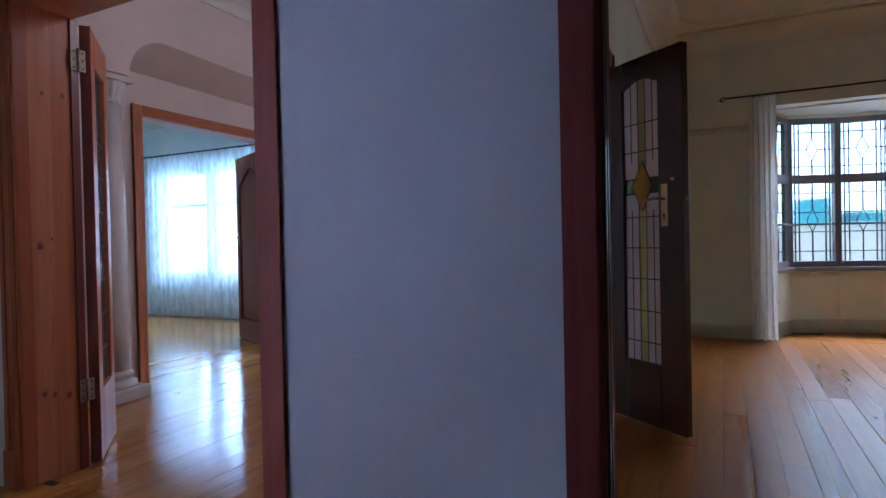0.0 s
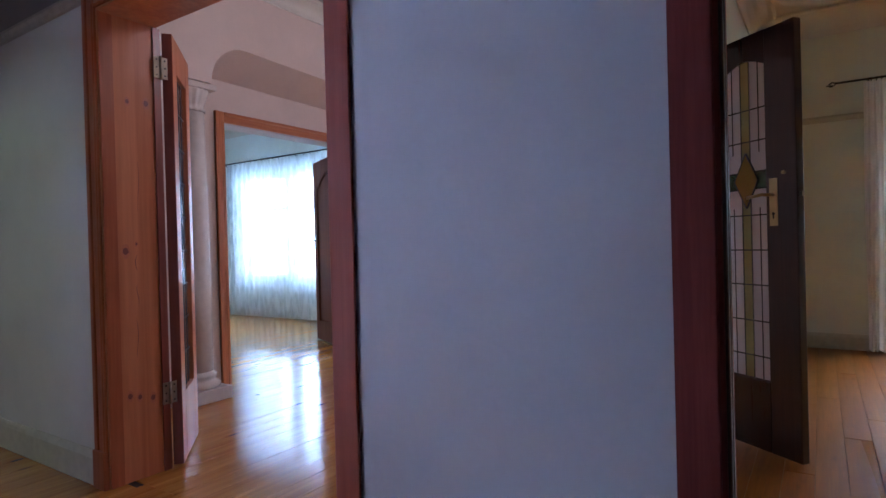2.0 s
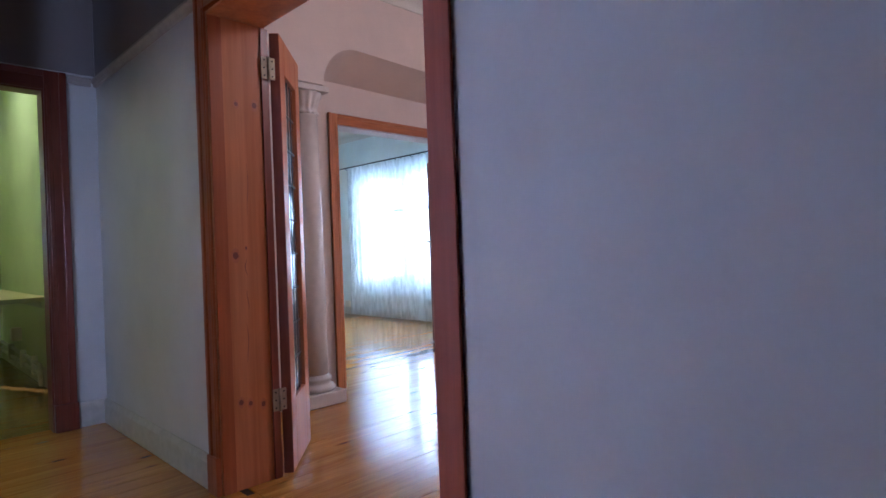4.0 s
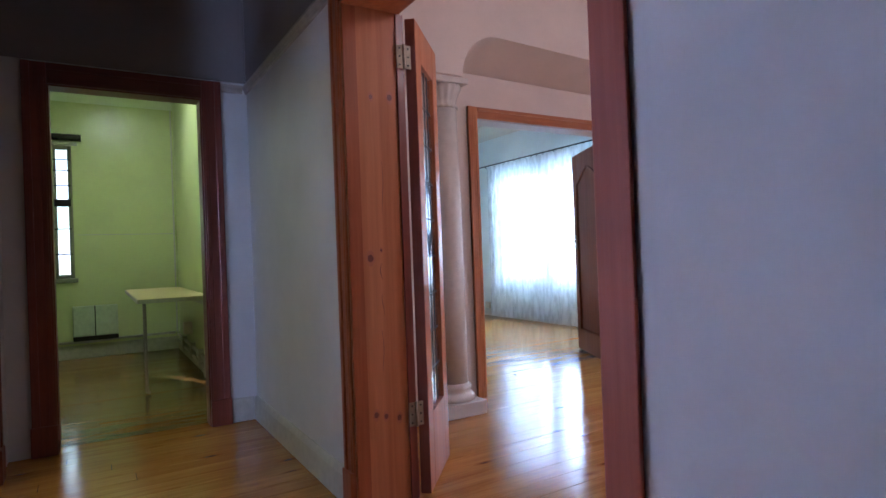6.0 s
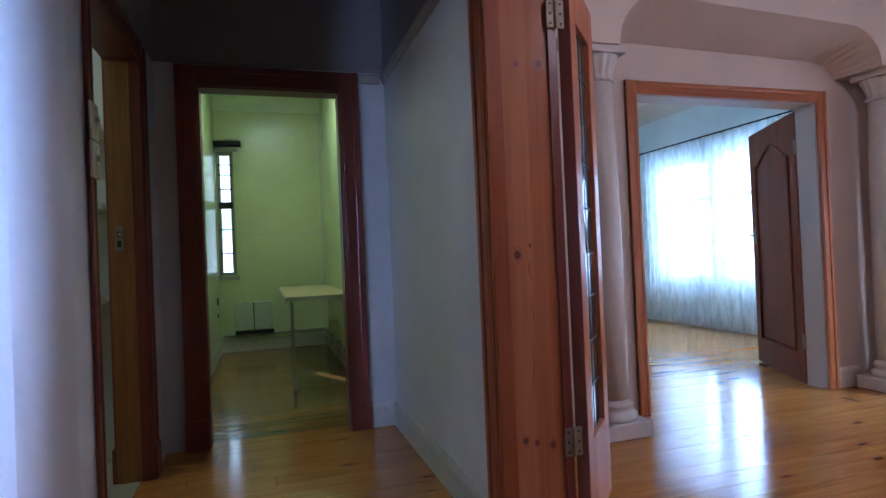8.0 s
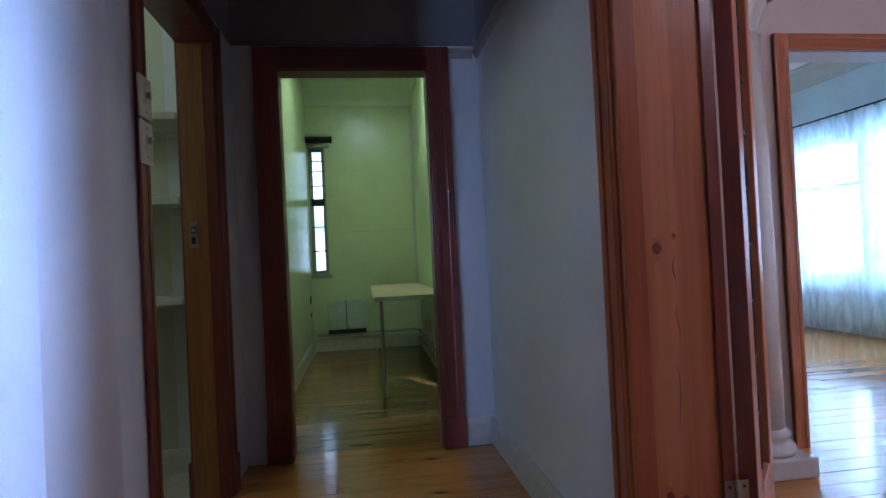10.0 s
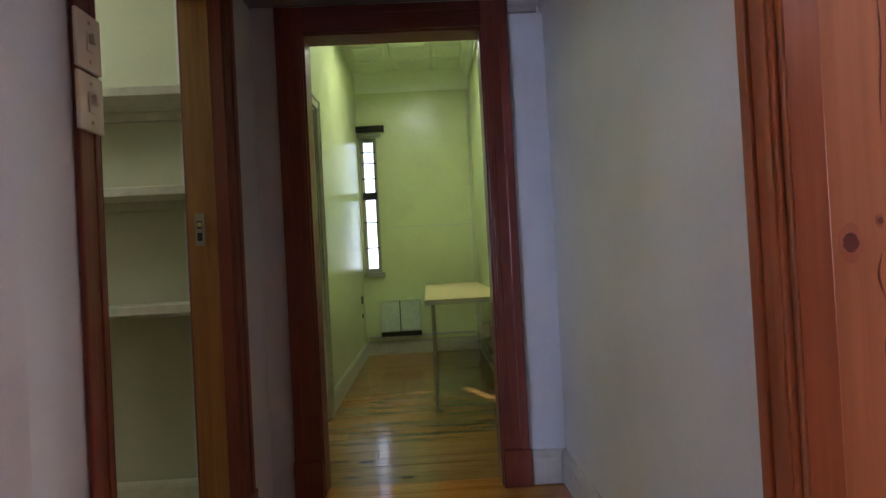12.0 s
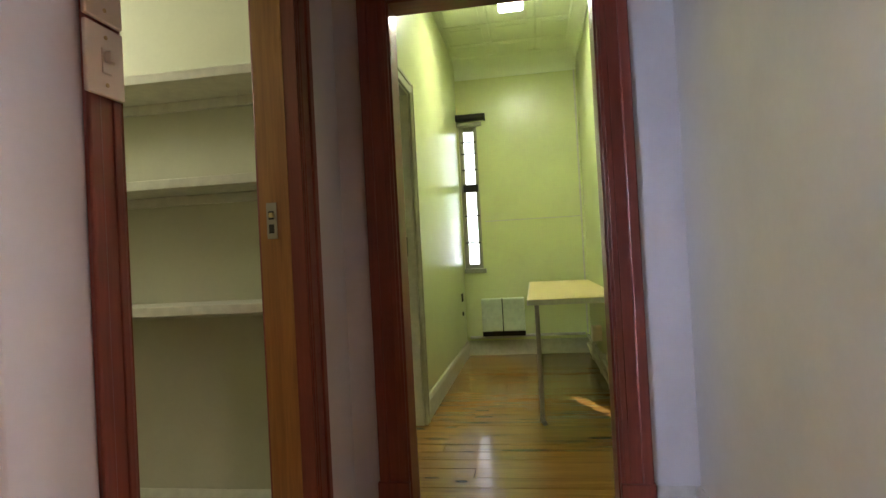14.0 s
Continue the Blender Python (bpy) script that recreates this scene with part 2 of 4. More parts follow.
# ---- building blocks ----
def box(bm, x0, x1, y0, y1, z0, z1, bevel=0.0, mat=0):
    vs = [bm.verts.new((x, y, z)) for x in sorted((x0, x1)) for y in sorted((y0, y1)) for z in sorted((z0, z1))]
    fs = [bm.faces.new([vs[i] for i in f]) for f in ((0, 1, 3, 2), (4, 6, 7, 5), (0, 4, 5, 1), (2, 3, 7, 6), (0, 2, 6, 4), (1, 5, 7, 3))]
    for f in fs:
        f.material_index = mat
    if bevel:
        es = list({e for f in fs for e in f.edges})
        bmesh.ops.bevel(bm, geom=es, offset=bevel, segments=2, profile=0.5, affect="EDGES")
    return bm


def slab(x0, x1, y0, y1, z0, z1, bevel=0.0):
    return box(bmesh.new(), x0, x1, y0, y1, z0, z1, bevel)


def prism(bm, outline, depth, m=Matrix()):
    """A flat outline (u, v) carried from w=0 to w=depth, laid by m, which takes (u, v, w) to the place."""
    a = [bm.verts.new(m @ Vector((u, v, 0))) for u, v in outline]
    b = [bm.verts.new(m @ Vector((u, v, depth))) for u, v in outline]
    n = len(outline)
    fs = [bm.faces.new(a[::-1]), bm.faces.new(b)]
    fs += [bm.faces.new((a[i], a[(i + 1) % n], b[(i + 1) % n], b[i])) for i in range(n)]
    bmesh.ops.recalc_face_normals(bm, faces=fs)
    return bm


def turned(bm, profile, x, y, segments=28, flutes=0, depth=0.0):
    """A turned shape round the vertical through (x, y): profile of (radius, z)."""
    rings = []
    for r, z in profile:
        ring = []
        for k in range(segments):
            a = 2 * math.pi * k / segments
            rr = r - (depth * (0.5 + 0.5 * math.cos(flutes * a)) if flutes else 0)
            ring.append(bm.verts.new((x + rr * math.cos(a), y + rr * math.sin(a), z)))
        rings.append(ring)
    for a, b in zip(rings, rings[1:]):
        for k in range(segments):
            f = bm.faces.new((a[k], a[(k + 1) % segments], b[(k + 1) % segments], b[k]))
            f.smooth = True
    bm.faces.new(rings[0][::-1])
    bm.faces.new(rings[-1])
    return bm


def tube(bm, points, r, segments=10):
    """A round bar along points."""
    rings = []
    pts = [Vector(p) for p in points]
    for i, p in enumerate(pts):
        way = (pts[min(i + 1, len(pts) - 1)] - pts[max(i - 1, 0)]).normalized()
        side = way.cross(Vector((0, 0, 1)) if abs(way.z) < 0.9 else Vector((1, 0, 0))).normalized()
        up = side.cross(way)
        rings.append([bm.verts.new(p + r * (math.cos(2 * math.pi * k / segments) * side + math.sin(2 * math.pi * k / segments) * up)) for k in range(segments)])
    for a, b in zip(rings, rings[1:]):
        for k in range(segments):
            f = bm.faces.new((a[k], a[(k + 1) % segments], b[(k + 1) % segments], b[k]))
            f.smooth = True
    bm.faces.new(rings[0][::-1])
    bm.faces.new(rings[-1])
    return bm


def mesh_of(name, bm, *mats):
    me = bpy.data.meshes.new(name)
    bmesh.ops.recalc_face_normals(bm, faces=bm.faces)
    bm.to_mesh(me)
    bm.free()
    for m in mats:
        me.materials.append(m)
    return me


def part(name, bm, material, parent, label=""):
    ob = new(name, mesh_of(name, bm, material))
    ob.parent = parent
    return tagged(ob, label)


def thing(name, m, label, category, group="", kind=""):
    ob = new(name)
    ob.empty_display_size = 0.1
    ob.matrix_basis = m
    return tagged(ob, label, category, group, kind)


def structure(name, bm, label, category, *mats):
    return tagged(new(name, mesh_of(name, bm, *mats)), label, category, "", "structure")


def wall_bm(axis, w0, w1, a0, a1, z0, z1, openings=(), sides=(0, 0)):
    """A wall from a0 to a1 along the other axis, w0 to w1 thick, with openings (from, to, bottom, top); sides: material slots of its low and high face."""
    bm = bmesh.new()
    us = sorted({a0, a1, *(o[0] for o in openings), *(o[1] for o in openings)})
    zs = sorted({z0, z1, *(o[2] for o in openings), *(o[3] for o in openings)})
    for u, v in zip(us, us[1:]):
        for p, q in zip(zs, zs[1:]):
            mu, mz = (u + v) / 2, (p + q) / 2
            if any(o[0] < mu < o[1] and o[2] < mz < o[3] for o in openings):
                continue
            if axis == "y":
                box(bm, u, v, w0, w1, p, q)
            else:
                box(bm, w0, w1, u, v, p, q)
    bmesh.ops.remove_doubles(bm, verts=bm.verts, dist=1e-5)
    bm.verts.index_update()
    seen = {}
    for f in bm.faces:
        seen.setdefault(frozenset(v.index for v in f.verts), []).append(f)
    bmesh.ops.delete(bm, geom=[f for fs in seen.values() if len(fs) > 1 for f in fs], context="FACES_ONLY")
    bmesh.ops.recalc_face_normals(bm, faces=bm.faces)
    k = 1 if axis == "y" else 0
    for f in bm.faces:
        c = f.calc_center_median()[k]
        f.material_index = sides[1] if c > (w0 + w1) / 2 + 1e-4 else sides[0]
    return bm


H = 2.96  # ceiling height
# ---- walls ----
structure("wall_hall_north", wall_bm("y", 3.03, 3.28, -6.0, -2.5, 0, H + 0.1, [(-4.345, -2.973, 0, 2.07)], (0, 1)), "pale lilac plastered hall wall with a wide doorway", "wall", LILAC, BLUSH)
structure("wall_lounge_south", wall_bm("y", 3.03, 3.16, -2.5, 3.4, 0, H + 0.1, [(-1.96, -1.06, 0, 2.07)], (0, 1)), "pale lilac plastered wall with the lounge doorway", "wall", LILAC, LOUNGE)
structure("wall_passage_east", wall_bm("x", -6.12, -6.0, 1.4, 3.28, 0, H + 0.1, [(1.938, 2.767, 0, 2.06)], (1, 0)), "lilac plastered end wall with a narrow doorway", "wall", LILAC, GREEN)
structure("wall_passage_north", wall_bm("y", 3.0, 3.28, -9.7, -6.12, 0, 3.1, (), (0, 1)), "glossy green painted passage wall", "wall", GREEN, MIST)
structure("wall_passage_south", wall_bm("y", 1.62, 1.76, -9.7, -6.12, 0, 3.1, [(-7.28, -6.42, 0, 2.06)], (0, 0)), "glossy green painted passage wall with a side doorway", "wall", GREEN)
structure("wall_passage_west", wall_bm("x", -9.92, -9.7, -0.5, 3.28, 0, 3.1, [(1.77, 1.965, 0.89, 2.37), (0.55, 1.45, 0.95, 2.0)], (0, 0)), "glossy green painted wall with a narrow window", "wall", GREEN)
structure("wall_pantry_north", wall_bm("y", 1.58, 1.732, -6.0, -4.5, 0, H + 0.1, [(-5.625, -4.738, 0, 2.06)], (1, 0)), "lilac plastered wall with the pantry doorway", "wall", LILAC, PANTRY)
bm = wall_bm("x", -4.53, -4.38, -1.0, 1.612, 0, H + 0.1)
structure("wall_hall_west", bm, "pale plastered hall wall with a rounded corner", "wall", LILAC)
bm = turned(bmesh.new(), [(0.12, 0), (0.12, H + 0.1)], -4.5, 1.612, 56)
structure("wall_corner_round", bm, "rounded plaster corner of the hall wall", "wall", LILAC)
# the high opening is assumed, for the added pantry light
structure("wall_pantry_south", wall_bm("y", -0.42, -0.3, -6.12, -4.535, 0, H + 0.1, [(-5.6, -4.85, 2.0, 2.55)]), "unseen pantry wall with an added high window", "wall", PANTRY)
structure("wall_pantry_west", wall_bm("x", -6.12, -6.0, -0.3, 1.4, 0, H + 0.1), "plain pantry wall behind the shelves", "wall", PANTRY)
structure("wall_pantry_east", wall_bm("x", -4.68, -4.535, -0.3, 1.58, 0, H + 0.1), "plain pantry side wall", "wall", PANTRY)
# unseen wall; its west end blocks alcove light from the north wall
structure("wall_hall_south", wall_bm("y", 1.0, 1.15, -3.3, 3.4, 0, H + 0.1), "unseen hall wall, added to keep alcove light off the north wall", "wall", LILAC)
structure("wall_hall_east", wall_bm("x", 3.25, 3.4, 1.15, 3.03, 0, H + 0.1), "plain plastered hall end wall", "wall", LILAC)
# made-up alcove walls that hold and shape the stand-in light
structure("wall_alcove_east", wall_bm("x", -2.2, -2.05, -1.0, 1.0, 0, H + 0.1, [(-0.1, 0.95, 0.4, 2.3)]), "unseen alcove wall with an added window", "wall", LILAC)
structure("wall_alcove_south", wall_bm("y", -1.15, -1.0, -4.53, -2.05, 0, H + 0.1), "unseen wall, added to close the alcove", "wall", LILAC)
structure("wall_entry_west", wall_bm("x", -5.66, -5.51, 3.28, 7.6, 0, H + 0.1, [(4.475, 5.95, 0, 1.985)], (1, 0)), "blush plastered wall with a doorway", "wall", BLUSH, MIST)
# the upper opening is an added fanlight for the entry fill
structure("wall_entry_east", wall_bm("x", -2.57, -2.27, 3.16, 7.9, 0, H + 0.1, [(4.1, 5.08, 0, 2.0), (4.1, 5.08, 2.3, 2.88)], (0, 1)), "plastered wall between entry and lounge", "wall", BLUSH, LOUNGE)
# the opening is assumed, for the added north light
structure("wall_entry_north", wall_bm("y", 7.6, 7.78, -5.51, -2.57, 0, H + 0.1, [(-3.6, -2.9, 0.35, 1.95)]), "unseen blush plastered entry wall with an added opening", "wall", BLUSH)
structure("wall_west_room_north", wall_bm("y", 7.5, 7.72, -10.1, -5.66, 0, H + 0.1, [(-9.2, -6.9, 0.58, 2.1)]), "pale blue-green plastered wall with a wide window", "wall", MIST)
structure("wall_west_room_west", wall_bm("x", -10.25, -10.1, 3.28, 7.72, 0, H + 0.1), "pale blue-green plastered wall", "wall", MIST)
structure("wall_west_room_south", wall_bm("y", 3.1, 3.28, -10.25, -9.92, 0, H + 0.1), "pale blue-green plastered wall", "wall", MIST)
structure("wall_lounge_north", wall_bm("y", 7.9, 8.06, -2.57, 3.4, 0, H + 0.1, [(-1.26, 1.76, 0, 2.215)]), "pale green plastered wall opening to a bay", "wall", LOUNGE)
structure("wall_lounge_east", wall_bm("x", 3.25, 3.4, 3.16, 7.9, 0, H + 0.1), "pale green plastered wall", "wall", LOUNGE)
# side room beside the passage
# unseen wall; its wide opening is assumed, to let daylight in
structure("wall_side_room_south", wall_bm("y", -0.5, -0.35, -9.7, -6.12, 0, 3.1, [(-9.0, -6.6, 0.9, 2.2)]), "plain side room wall with an assumed window", "wall", PANTRY)

# arch wall in the entry, with rounded upper corners
bm = bmesh.new()
outline = [(3.28, 2.135), (4.17, 2.135)]
for k in range(9):
    a = math.pi - k * math.pi / 16
    outline.append((4.45 + 0.28 * math.cos(a), 2.135 + 0.29 * math.sin(a)))
for k in range(9):
    a = math.pi / 2 - k * math.pi / 16
    outline.append((5.84 + 0.28 * math.cos(a), 2.135 + 0.24 * math.sin(a)))
outline += [(6.12, 2.135), (7.6, 2.135), (7.6, H + 0.1), (3.28, H + 0.1)]
prism(bm, outline, 0.33, Matrix(((0, 0, 1, -5.505), (1, 0, 0, 0), (0, 1, 0, 0), (0, 0, 0, 1))))
# the soffit falls towards the wall behind
for v in bm.verts:
    if v.co.x < -5.4 and 2.14 < v.co.z < 2.6:
        v.co.z = 2.135 + (v.co.z - 2.135) * 0.5
structure("wall_arch", bm, "blush plastered arch with rounded upper corners", "arch", BLUSH)
structure("wall_arch_pier", slab(-5.505, -5.3, 3.28, 4.0, 0, 2.135), "blush plastered pier behind the column", "wall", BLUSH)
structure("wall_arch_pier_north", slab(-5.505, -5.3, 6.46, 7.6, 0, 2.135), "blush plastered pier behind the column", "wall", BLUSH)


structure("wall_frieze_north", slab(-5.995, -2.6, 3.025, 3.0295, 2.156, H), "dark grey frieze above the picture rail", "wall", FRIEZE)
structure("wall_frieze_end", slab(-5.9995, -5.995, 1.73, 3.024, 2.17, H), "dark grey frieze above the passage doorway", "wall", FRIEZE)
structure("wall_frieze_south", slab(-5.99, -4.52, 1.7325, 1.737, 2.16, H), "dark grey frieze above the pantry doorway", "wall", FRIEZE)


# ---- ceilings ----
def ceiling(name, x0, x1, y0, y1, z, label, mat):
    return structure(name, slab(x0, x1, y0, y1, z, z + 0.08), label, "ceiling", mat)


ceiling("ceiling_alcove", -4.38, -2.2, -1.0, 1.0, H, "plain painted ceiling of the added alcove", FRIEZE)
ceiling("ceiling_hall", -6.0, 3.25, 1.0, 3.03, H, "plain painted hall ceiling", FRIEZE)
ceiling("ceiling_entry", -5.51, -2.57, 3.28, 7.6, H, "cream painted entry ceiling", CREAM)
ceiling("ceiling_west_room", -10.1, -5.66, 3.28, 7.5, H, "white painted ceiling", WHITE)
ceiling("ceiling_lounge", -2.27, 3.25, 3.16, 7.9, H, "cream moulded lounge ceiling", CREAM)
ceiling("ceiling_bay", -1.4, 1.9, 8.06, 9.0, 2.2, "white bay ceiling", CREAM)
ceiling("ceiling_pantry", -6.0, -4.68, -0.3, 1.58, H, "plain pantry ceiling", PANTRY)
ceiling("ceiling_side_room", -9.7, -6.12, -0.35, 1.62, 3.0, "plain ceiling", PANTRY)
structure("roof", slab(-10.6, 3.8, -1.2, 9.3, 3.12, 3.3), "flat roof over the rooms", "roof", FRAMEGREY)

# ---- bay with its windows ----
BAY = [(-1.26, 8.06), (-1.075, 8.44), (-0.64, 8.615), (-0.2, 8.69), (0.25, 8.7), (0.7, 8.69), (1.14, 8.615), (1.575, 8.44), (1.76, 8.06)]


def along(a, b):
    """Takes (u, v, w) to u along a-b, v up, w outward."""
    way = (Vector((*b, 0)) - Vector((*a, 0))).normalized()
    out = Vector((-way.y, way.x, 0))
    return Matrix(((way.x, 0, out.x, a[0]), (way.y, 0, out.y, a[1]), (0, 1, 0, 0), (0, 0, 0, 1)))


def placed_box(bm, m, u0, u1, v0, v1, w0, w1, bevel=0.0):
    n = len(bm.verts)
    box(bm, u0, u1, v0, v1, w0, w1, bevel)
    bm.verts.ensure_lookup_table()
    bmesh.ops.transform(bm, matrix=m, verts=bm.verts[n:])
    return bm


bay_wall = bmesh.new()
bay_skirt = bmesh.new()
for a, b in zip(BAY, BAY[1:]):
    m, w = along(a, b), math.dist(a, b)
    placed_box(bay_wall, m, -0.01, w + 0.01, 0, 0.63, 0, 0.15)
    placed_box(bay_wall, m, -0.01, w + 0.01, 2.17, 3.1, 0, 0.15)
    placed_box(bay_skirt, m, 0, w, 0.003, 0.14, -0.018, -0.001)
structure("wall_bay", bay_wall, "curved plastered bay wall under the windows", "wall", LOUNGE)
structure("baseboard_bay", bay_skirt, "grey-green painted bay skirting", "skirting", LOUNGE_TRIM)


def leaded_window(k, a, b):
    m, w = along(a, b), math.dist(a, b)
    win = thing(f"window_bay_{k}", m, "dark timber bay window with leaded panes", "window", "bay windows", "structure")
    win.matrix_basis = m
    # in the window's own frame: x along, y up, z outward
    fr = bmesh.new()
    for u0, u1, v0, v1 in ((0, 0.03, 0.67, 2.17), (w - 0.03, w, 0.67, 2.17), (0.03, w - 0.03, 0.67, 0.73), (0.03, w - 0.03, 2.115, 2.17), (0.03, w - 0.03, 1.515, 1.6)):
        box(fr, u0, u1, v0, v1, 0.0, 0.07, 0.006)
    part("window_frame", fr, IRON, win)
    sill = box(bmesh.new(), -0.01, w + 0.01, 0.63, 0.67, -0.05, 0.12, 0.006)
    part("window_sill", sill, IRON, win)
    for v0, v1 in ((0.73, 1.515), (1.6, 2.115)):
        part("pane", box(bmesh.new(), 0.03, w - 0.03, v0, v1, 0.03, 0.034), CLEAR, win).visible_shadow = False
        came = bmesh.new()
        u0, u1 = 0.03, w - 0.03
        cols = [u0 + 0.035, u0 + 0.075, (u0 + u1) / 2, u1 - 0.075, u1 - 0.035] if u1 - u0 > 0.3 else [u0 + 0.04, u1 - 0.04]
        cu, cv, ru, rv = (u0 + u1) / 2, v0 + (v1 - v0) * (0.5 if v0 > 1.2 else 0.52), 0.055, 0.115
        for u in cols:
            gap = rv * max(0, 1 - abs(u - cu) / ru)
            if gap > 0.01:
                box(came, u - 0.0042, u + 0.0042, v0, cv - gap, 0.024, 0.04)
                box(came, u - 0.0042, u + 0.0042, cv + gap, v1, 0.024, 0.04)
            else:
                box(came, u - 0.0042, u + 0.0042, v0, v1, 0.024, 0.04)
        rows = 3 if v0 > 1.2 else 4
        for i in range(1, rows + 1):
            v = v0 + (v1 - v0) * (i - 0.5) / rows
            gap = ru * max(0, 1 - abs(v - cv) / rv)
            if gap > 0.01:
                box(came, u0, cu - gap, v - 0.0042, v + 0.0042, 0.025, 0.041)
                box(came, cu + gap, u1, v - 0.0042, v + 0.0042, 0.025, 0.041)
            else:
                box(came, u0, u1, v - 0.0042, v + 0.0042, 0.025, 0.041)
        for su, sv in ((1, 1), (1, -1), (-1, 1), (-1, -1)):
            tube(came, [(cu + su * ru, cv, 0.032), (cu, cv + sv * rv, 0.032)], 0.005, 6)
        part("lead_came", came, LEAD, win, "dark lead lattice with a diamond")
    part("guard_bar", box(bmesh.new(), 0.0, w, 1.09, 1.11, -0.02, -0.005, 0.003), IRON, win)


for k, (a, b) in enumerate(zip(BAY, BAY[1:])):
    leaded_window(k + 1, a, b)


# ---- floors: a sub-floor each, boards come last ----
structure("ground", slab(-400, 400, -400, 400, -0.6, -0.5), "garden ground around the house", "ground", simple("garden_soil", (0.16, 0.17, 0.08), 0.9))
FLOORS = {}
for name, x0, x1, y0, y1, label in (
        ("floor_hall", -6.12, 3.4, -1.15, 3.15, "varnished pine boards in the hall"),
        ("floor_passage", -9.92, -6.12, -0.5, 3.28, "worn varnished pine boards in the passage"),
        ("floor_entry", -5.66, -2.57, 3.15, 7.78, "glossy varnished pine boards in the entry"),
        ("floor_west_room", -10.25, -5.66, 3.28, 7.72, "glossy varnished pine boards in the west room"),
        ("floor_lounge", -2.57, 3.4, 3.15, 9.0, "glossy varnished pine boards in the lounge")):
    FLOORS[name] = structure(name, slab(x0, x1, y0, y1, -0.2, -0.006), label, "floor", FILLER)
pantry_floor = structure("floor_pantry", slab(-6.0, -4.68, -0.3, 1.68, -0.006, 0.004), "pale tiled pantry floor", "floor", TILE)


# ---- trim ----
def skirting(name, m, length, mat, label, height=0.15, t=0.02):
    """Along x from the place, its back in the xz plane, standing out to -y."""
    prof = [(0, 0.003), (-t, 0.003), (-t, height - 0.03), (-t * 0.7, height - 0.012), (-t * 0.35, height), (0, height)]
    bm = bmesh.new()
    prism(bm, prof, length, m @ Matrix(((0, 0, 1, 0), (1, 0, 0, 0), (0, 1, 0, 0), (0, 0, 0, 1))))
    return structure(name, bm, label, "skirting", mat)


skirting("baseboard_hall_north", pose(-6.0, 3.03, 0), 1.58, SKIRT, "cream-grey painted skirting board")
skirting("baseboard_passage_end", pose(-6.0, 2.875, 0, 0, 0, 90), 0.134, SKIRT, "cream-grey painted skirting board")
skirting("baseboard_blue_wall", pose(-2.885, 3.03, 0), 0.85, SKIRT, "cream-grey painted skirting board")
skirting("baseboard_passage_left", pose(-9.7, 1.76, 0, 0, 0, 180) @ pose(-2.36, 0, 0), 2.36, SIDEPAINT, "grey-green painted skirting along the green wall", 0.15)
skirting("baseboard_passage_far", pose(-9.7, 1.78, 0, 0, 0, 90), 1.2, SIDEPAINT, "grey-green painted skirting at the end of the passage", 0.15)
skirting("baseboard_passage_right", pose(-9.68, 3.0, 0), 3.5, SIDEPAINT, "grey-green painted skirting along the green wall", 0.15)
skirting("baseboard_lounge", pose(-2.25, 7.9, 0), 0.97, LOUNGE_TRIM, "grey-green painted skirting board", 0.14)
skirting("baseboard_entry", pose(-5.51, 6.24, 0, 0, 0, 90) @ pose(-0.22, 0, 0) @ pose(0, 0, 0), 0.2, SKIRT, "grey painted skirting board", 0.14)
skirting("baseboard_west_room", pose(-10.08, 7.5, 0), 4.4, SKIRT, "pale painted skirting board", 0.14)


def picture_rail(name, m, length, mat, label):
    prof = [(0, 0), (-0.012, 0.004), (-0.016, 0.02), (-0.028, 0.034), (-0.028, 0.046), (-0.012, 0.055), (0, 0.056)]
    bm = bmesh.new()
    prism(bm, prof, length, m @ Matrix(((0, 0, 1, 0), (1, 0, 0, 0), (0, 1, 0, 0), (0, 0, 0, 1))))
    return structure(name, bm, label, "picture rail", mat)


picture_rail("trim_rail_hall", pose(-6.0, 3.03, 2.1), 1.583, RAIL, "greyish painted picture rail")
picture_rail("trim_rail_end_north", pose(-6.0, 2.87, 2.1, 0, 0, 90), 0.131, RAIL, "greyish painted picture rail")
picture_rail("trim_rail_lounge", pose(-2.25, 7.9, 2.0), 0.97, LOUNGE_TRIM, "grey-green picture rail")


def cornice(name, m, length, mat, label, size=0.2):
    """A cove along x under the ceiling at the place."""
    prof = [(0, 0), (-size, 0), (-size, -0.02), (-size * 0.93, -0.025)]
    for k in range(9):
        a = radians(90 * k / 8)
        prof.append((-size * 0.9 + size * 0.82 * math.sin(a), -0.03 - (size - 0.06) * (1 - math.cos(a))))
    prof += [(-0.012, -size), (0, -size)]
    bm = bmesh.new()
    prism(bm, prof, length, m @ Matrix(((0, 0, 1, 0), (1, 0, 0, 0), (0, 1, 0, 0), (0, 0, 0, 1))))
    return structure(name, bm, label, "cornice", mat)


cornice("trim_cornice_lounge", pose(-2.27, 7.9, H), 5.5, CREAM, "cream plaster cove cornice")
cornice("trim_cornice_lounge_west", pose(-2.27, 3.3, H, 0, 0, 90), 4.4, CREAM, "cream plaster cove cornice")
cornice("trim_cornice_entry", pose(-5.175, 3.29, H, 0, 0, 90), 4.3, CREAM, "cream plaster cove cornice", 0.12)
cornice("trim_cornice_west_room", pose(-10.08, 7.5, H), 4.4, CREAM, "white plaster cove cornice")
cornice("trim_cornice_passage", pose(-9.7, 1.765, 3.03, 0, 0, 90), 1.23, PRESSED, "pale green cove cornice", 0.19)
cornice("trim_cornice_passage_right", pose(-9.7, 3.0, 3.03), 3.55, PRESSED, "pale green cove cornice", 0.12)


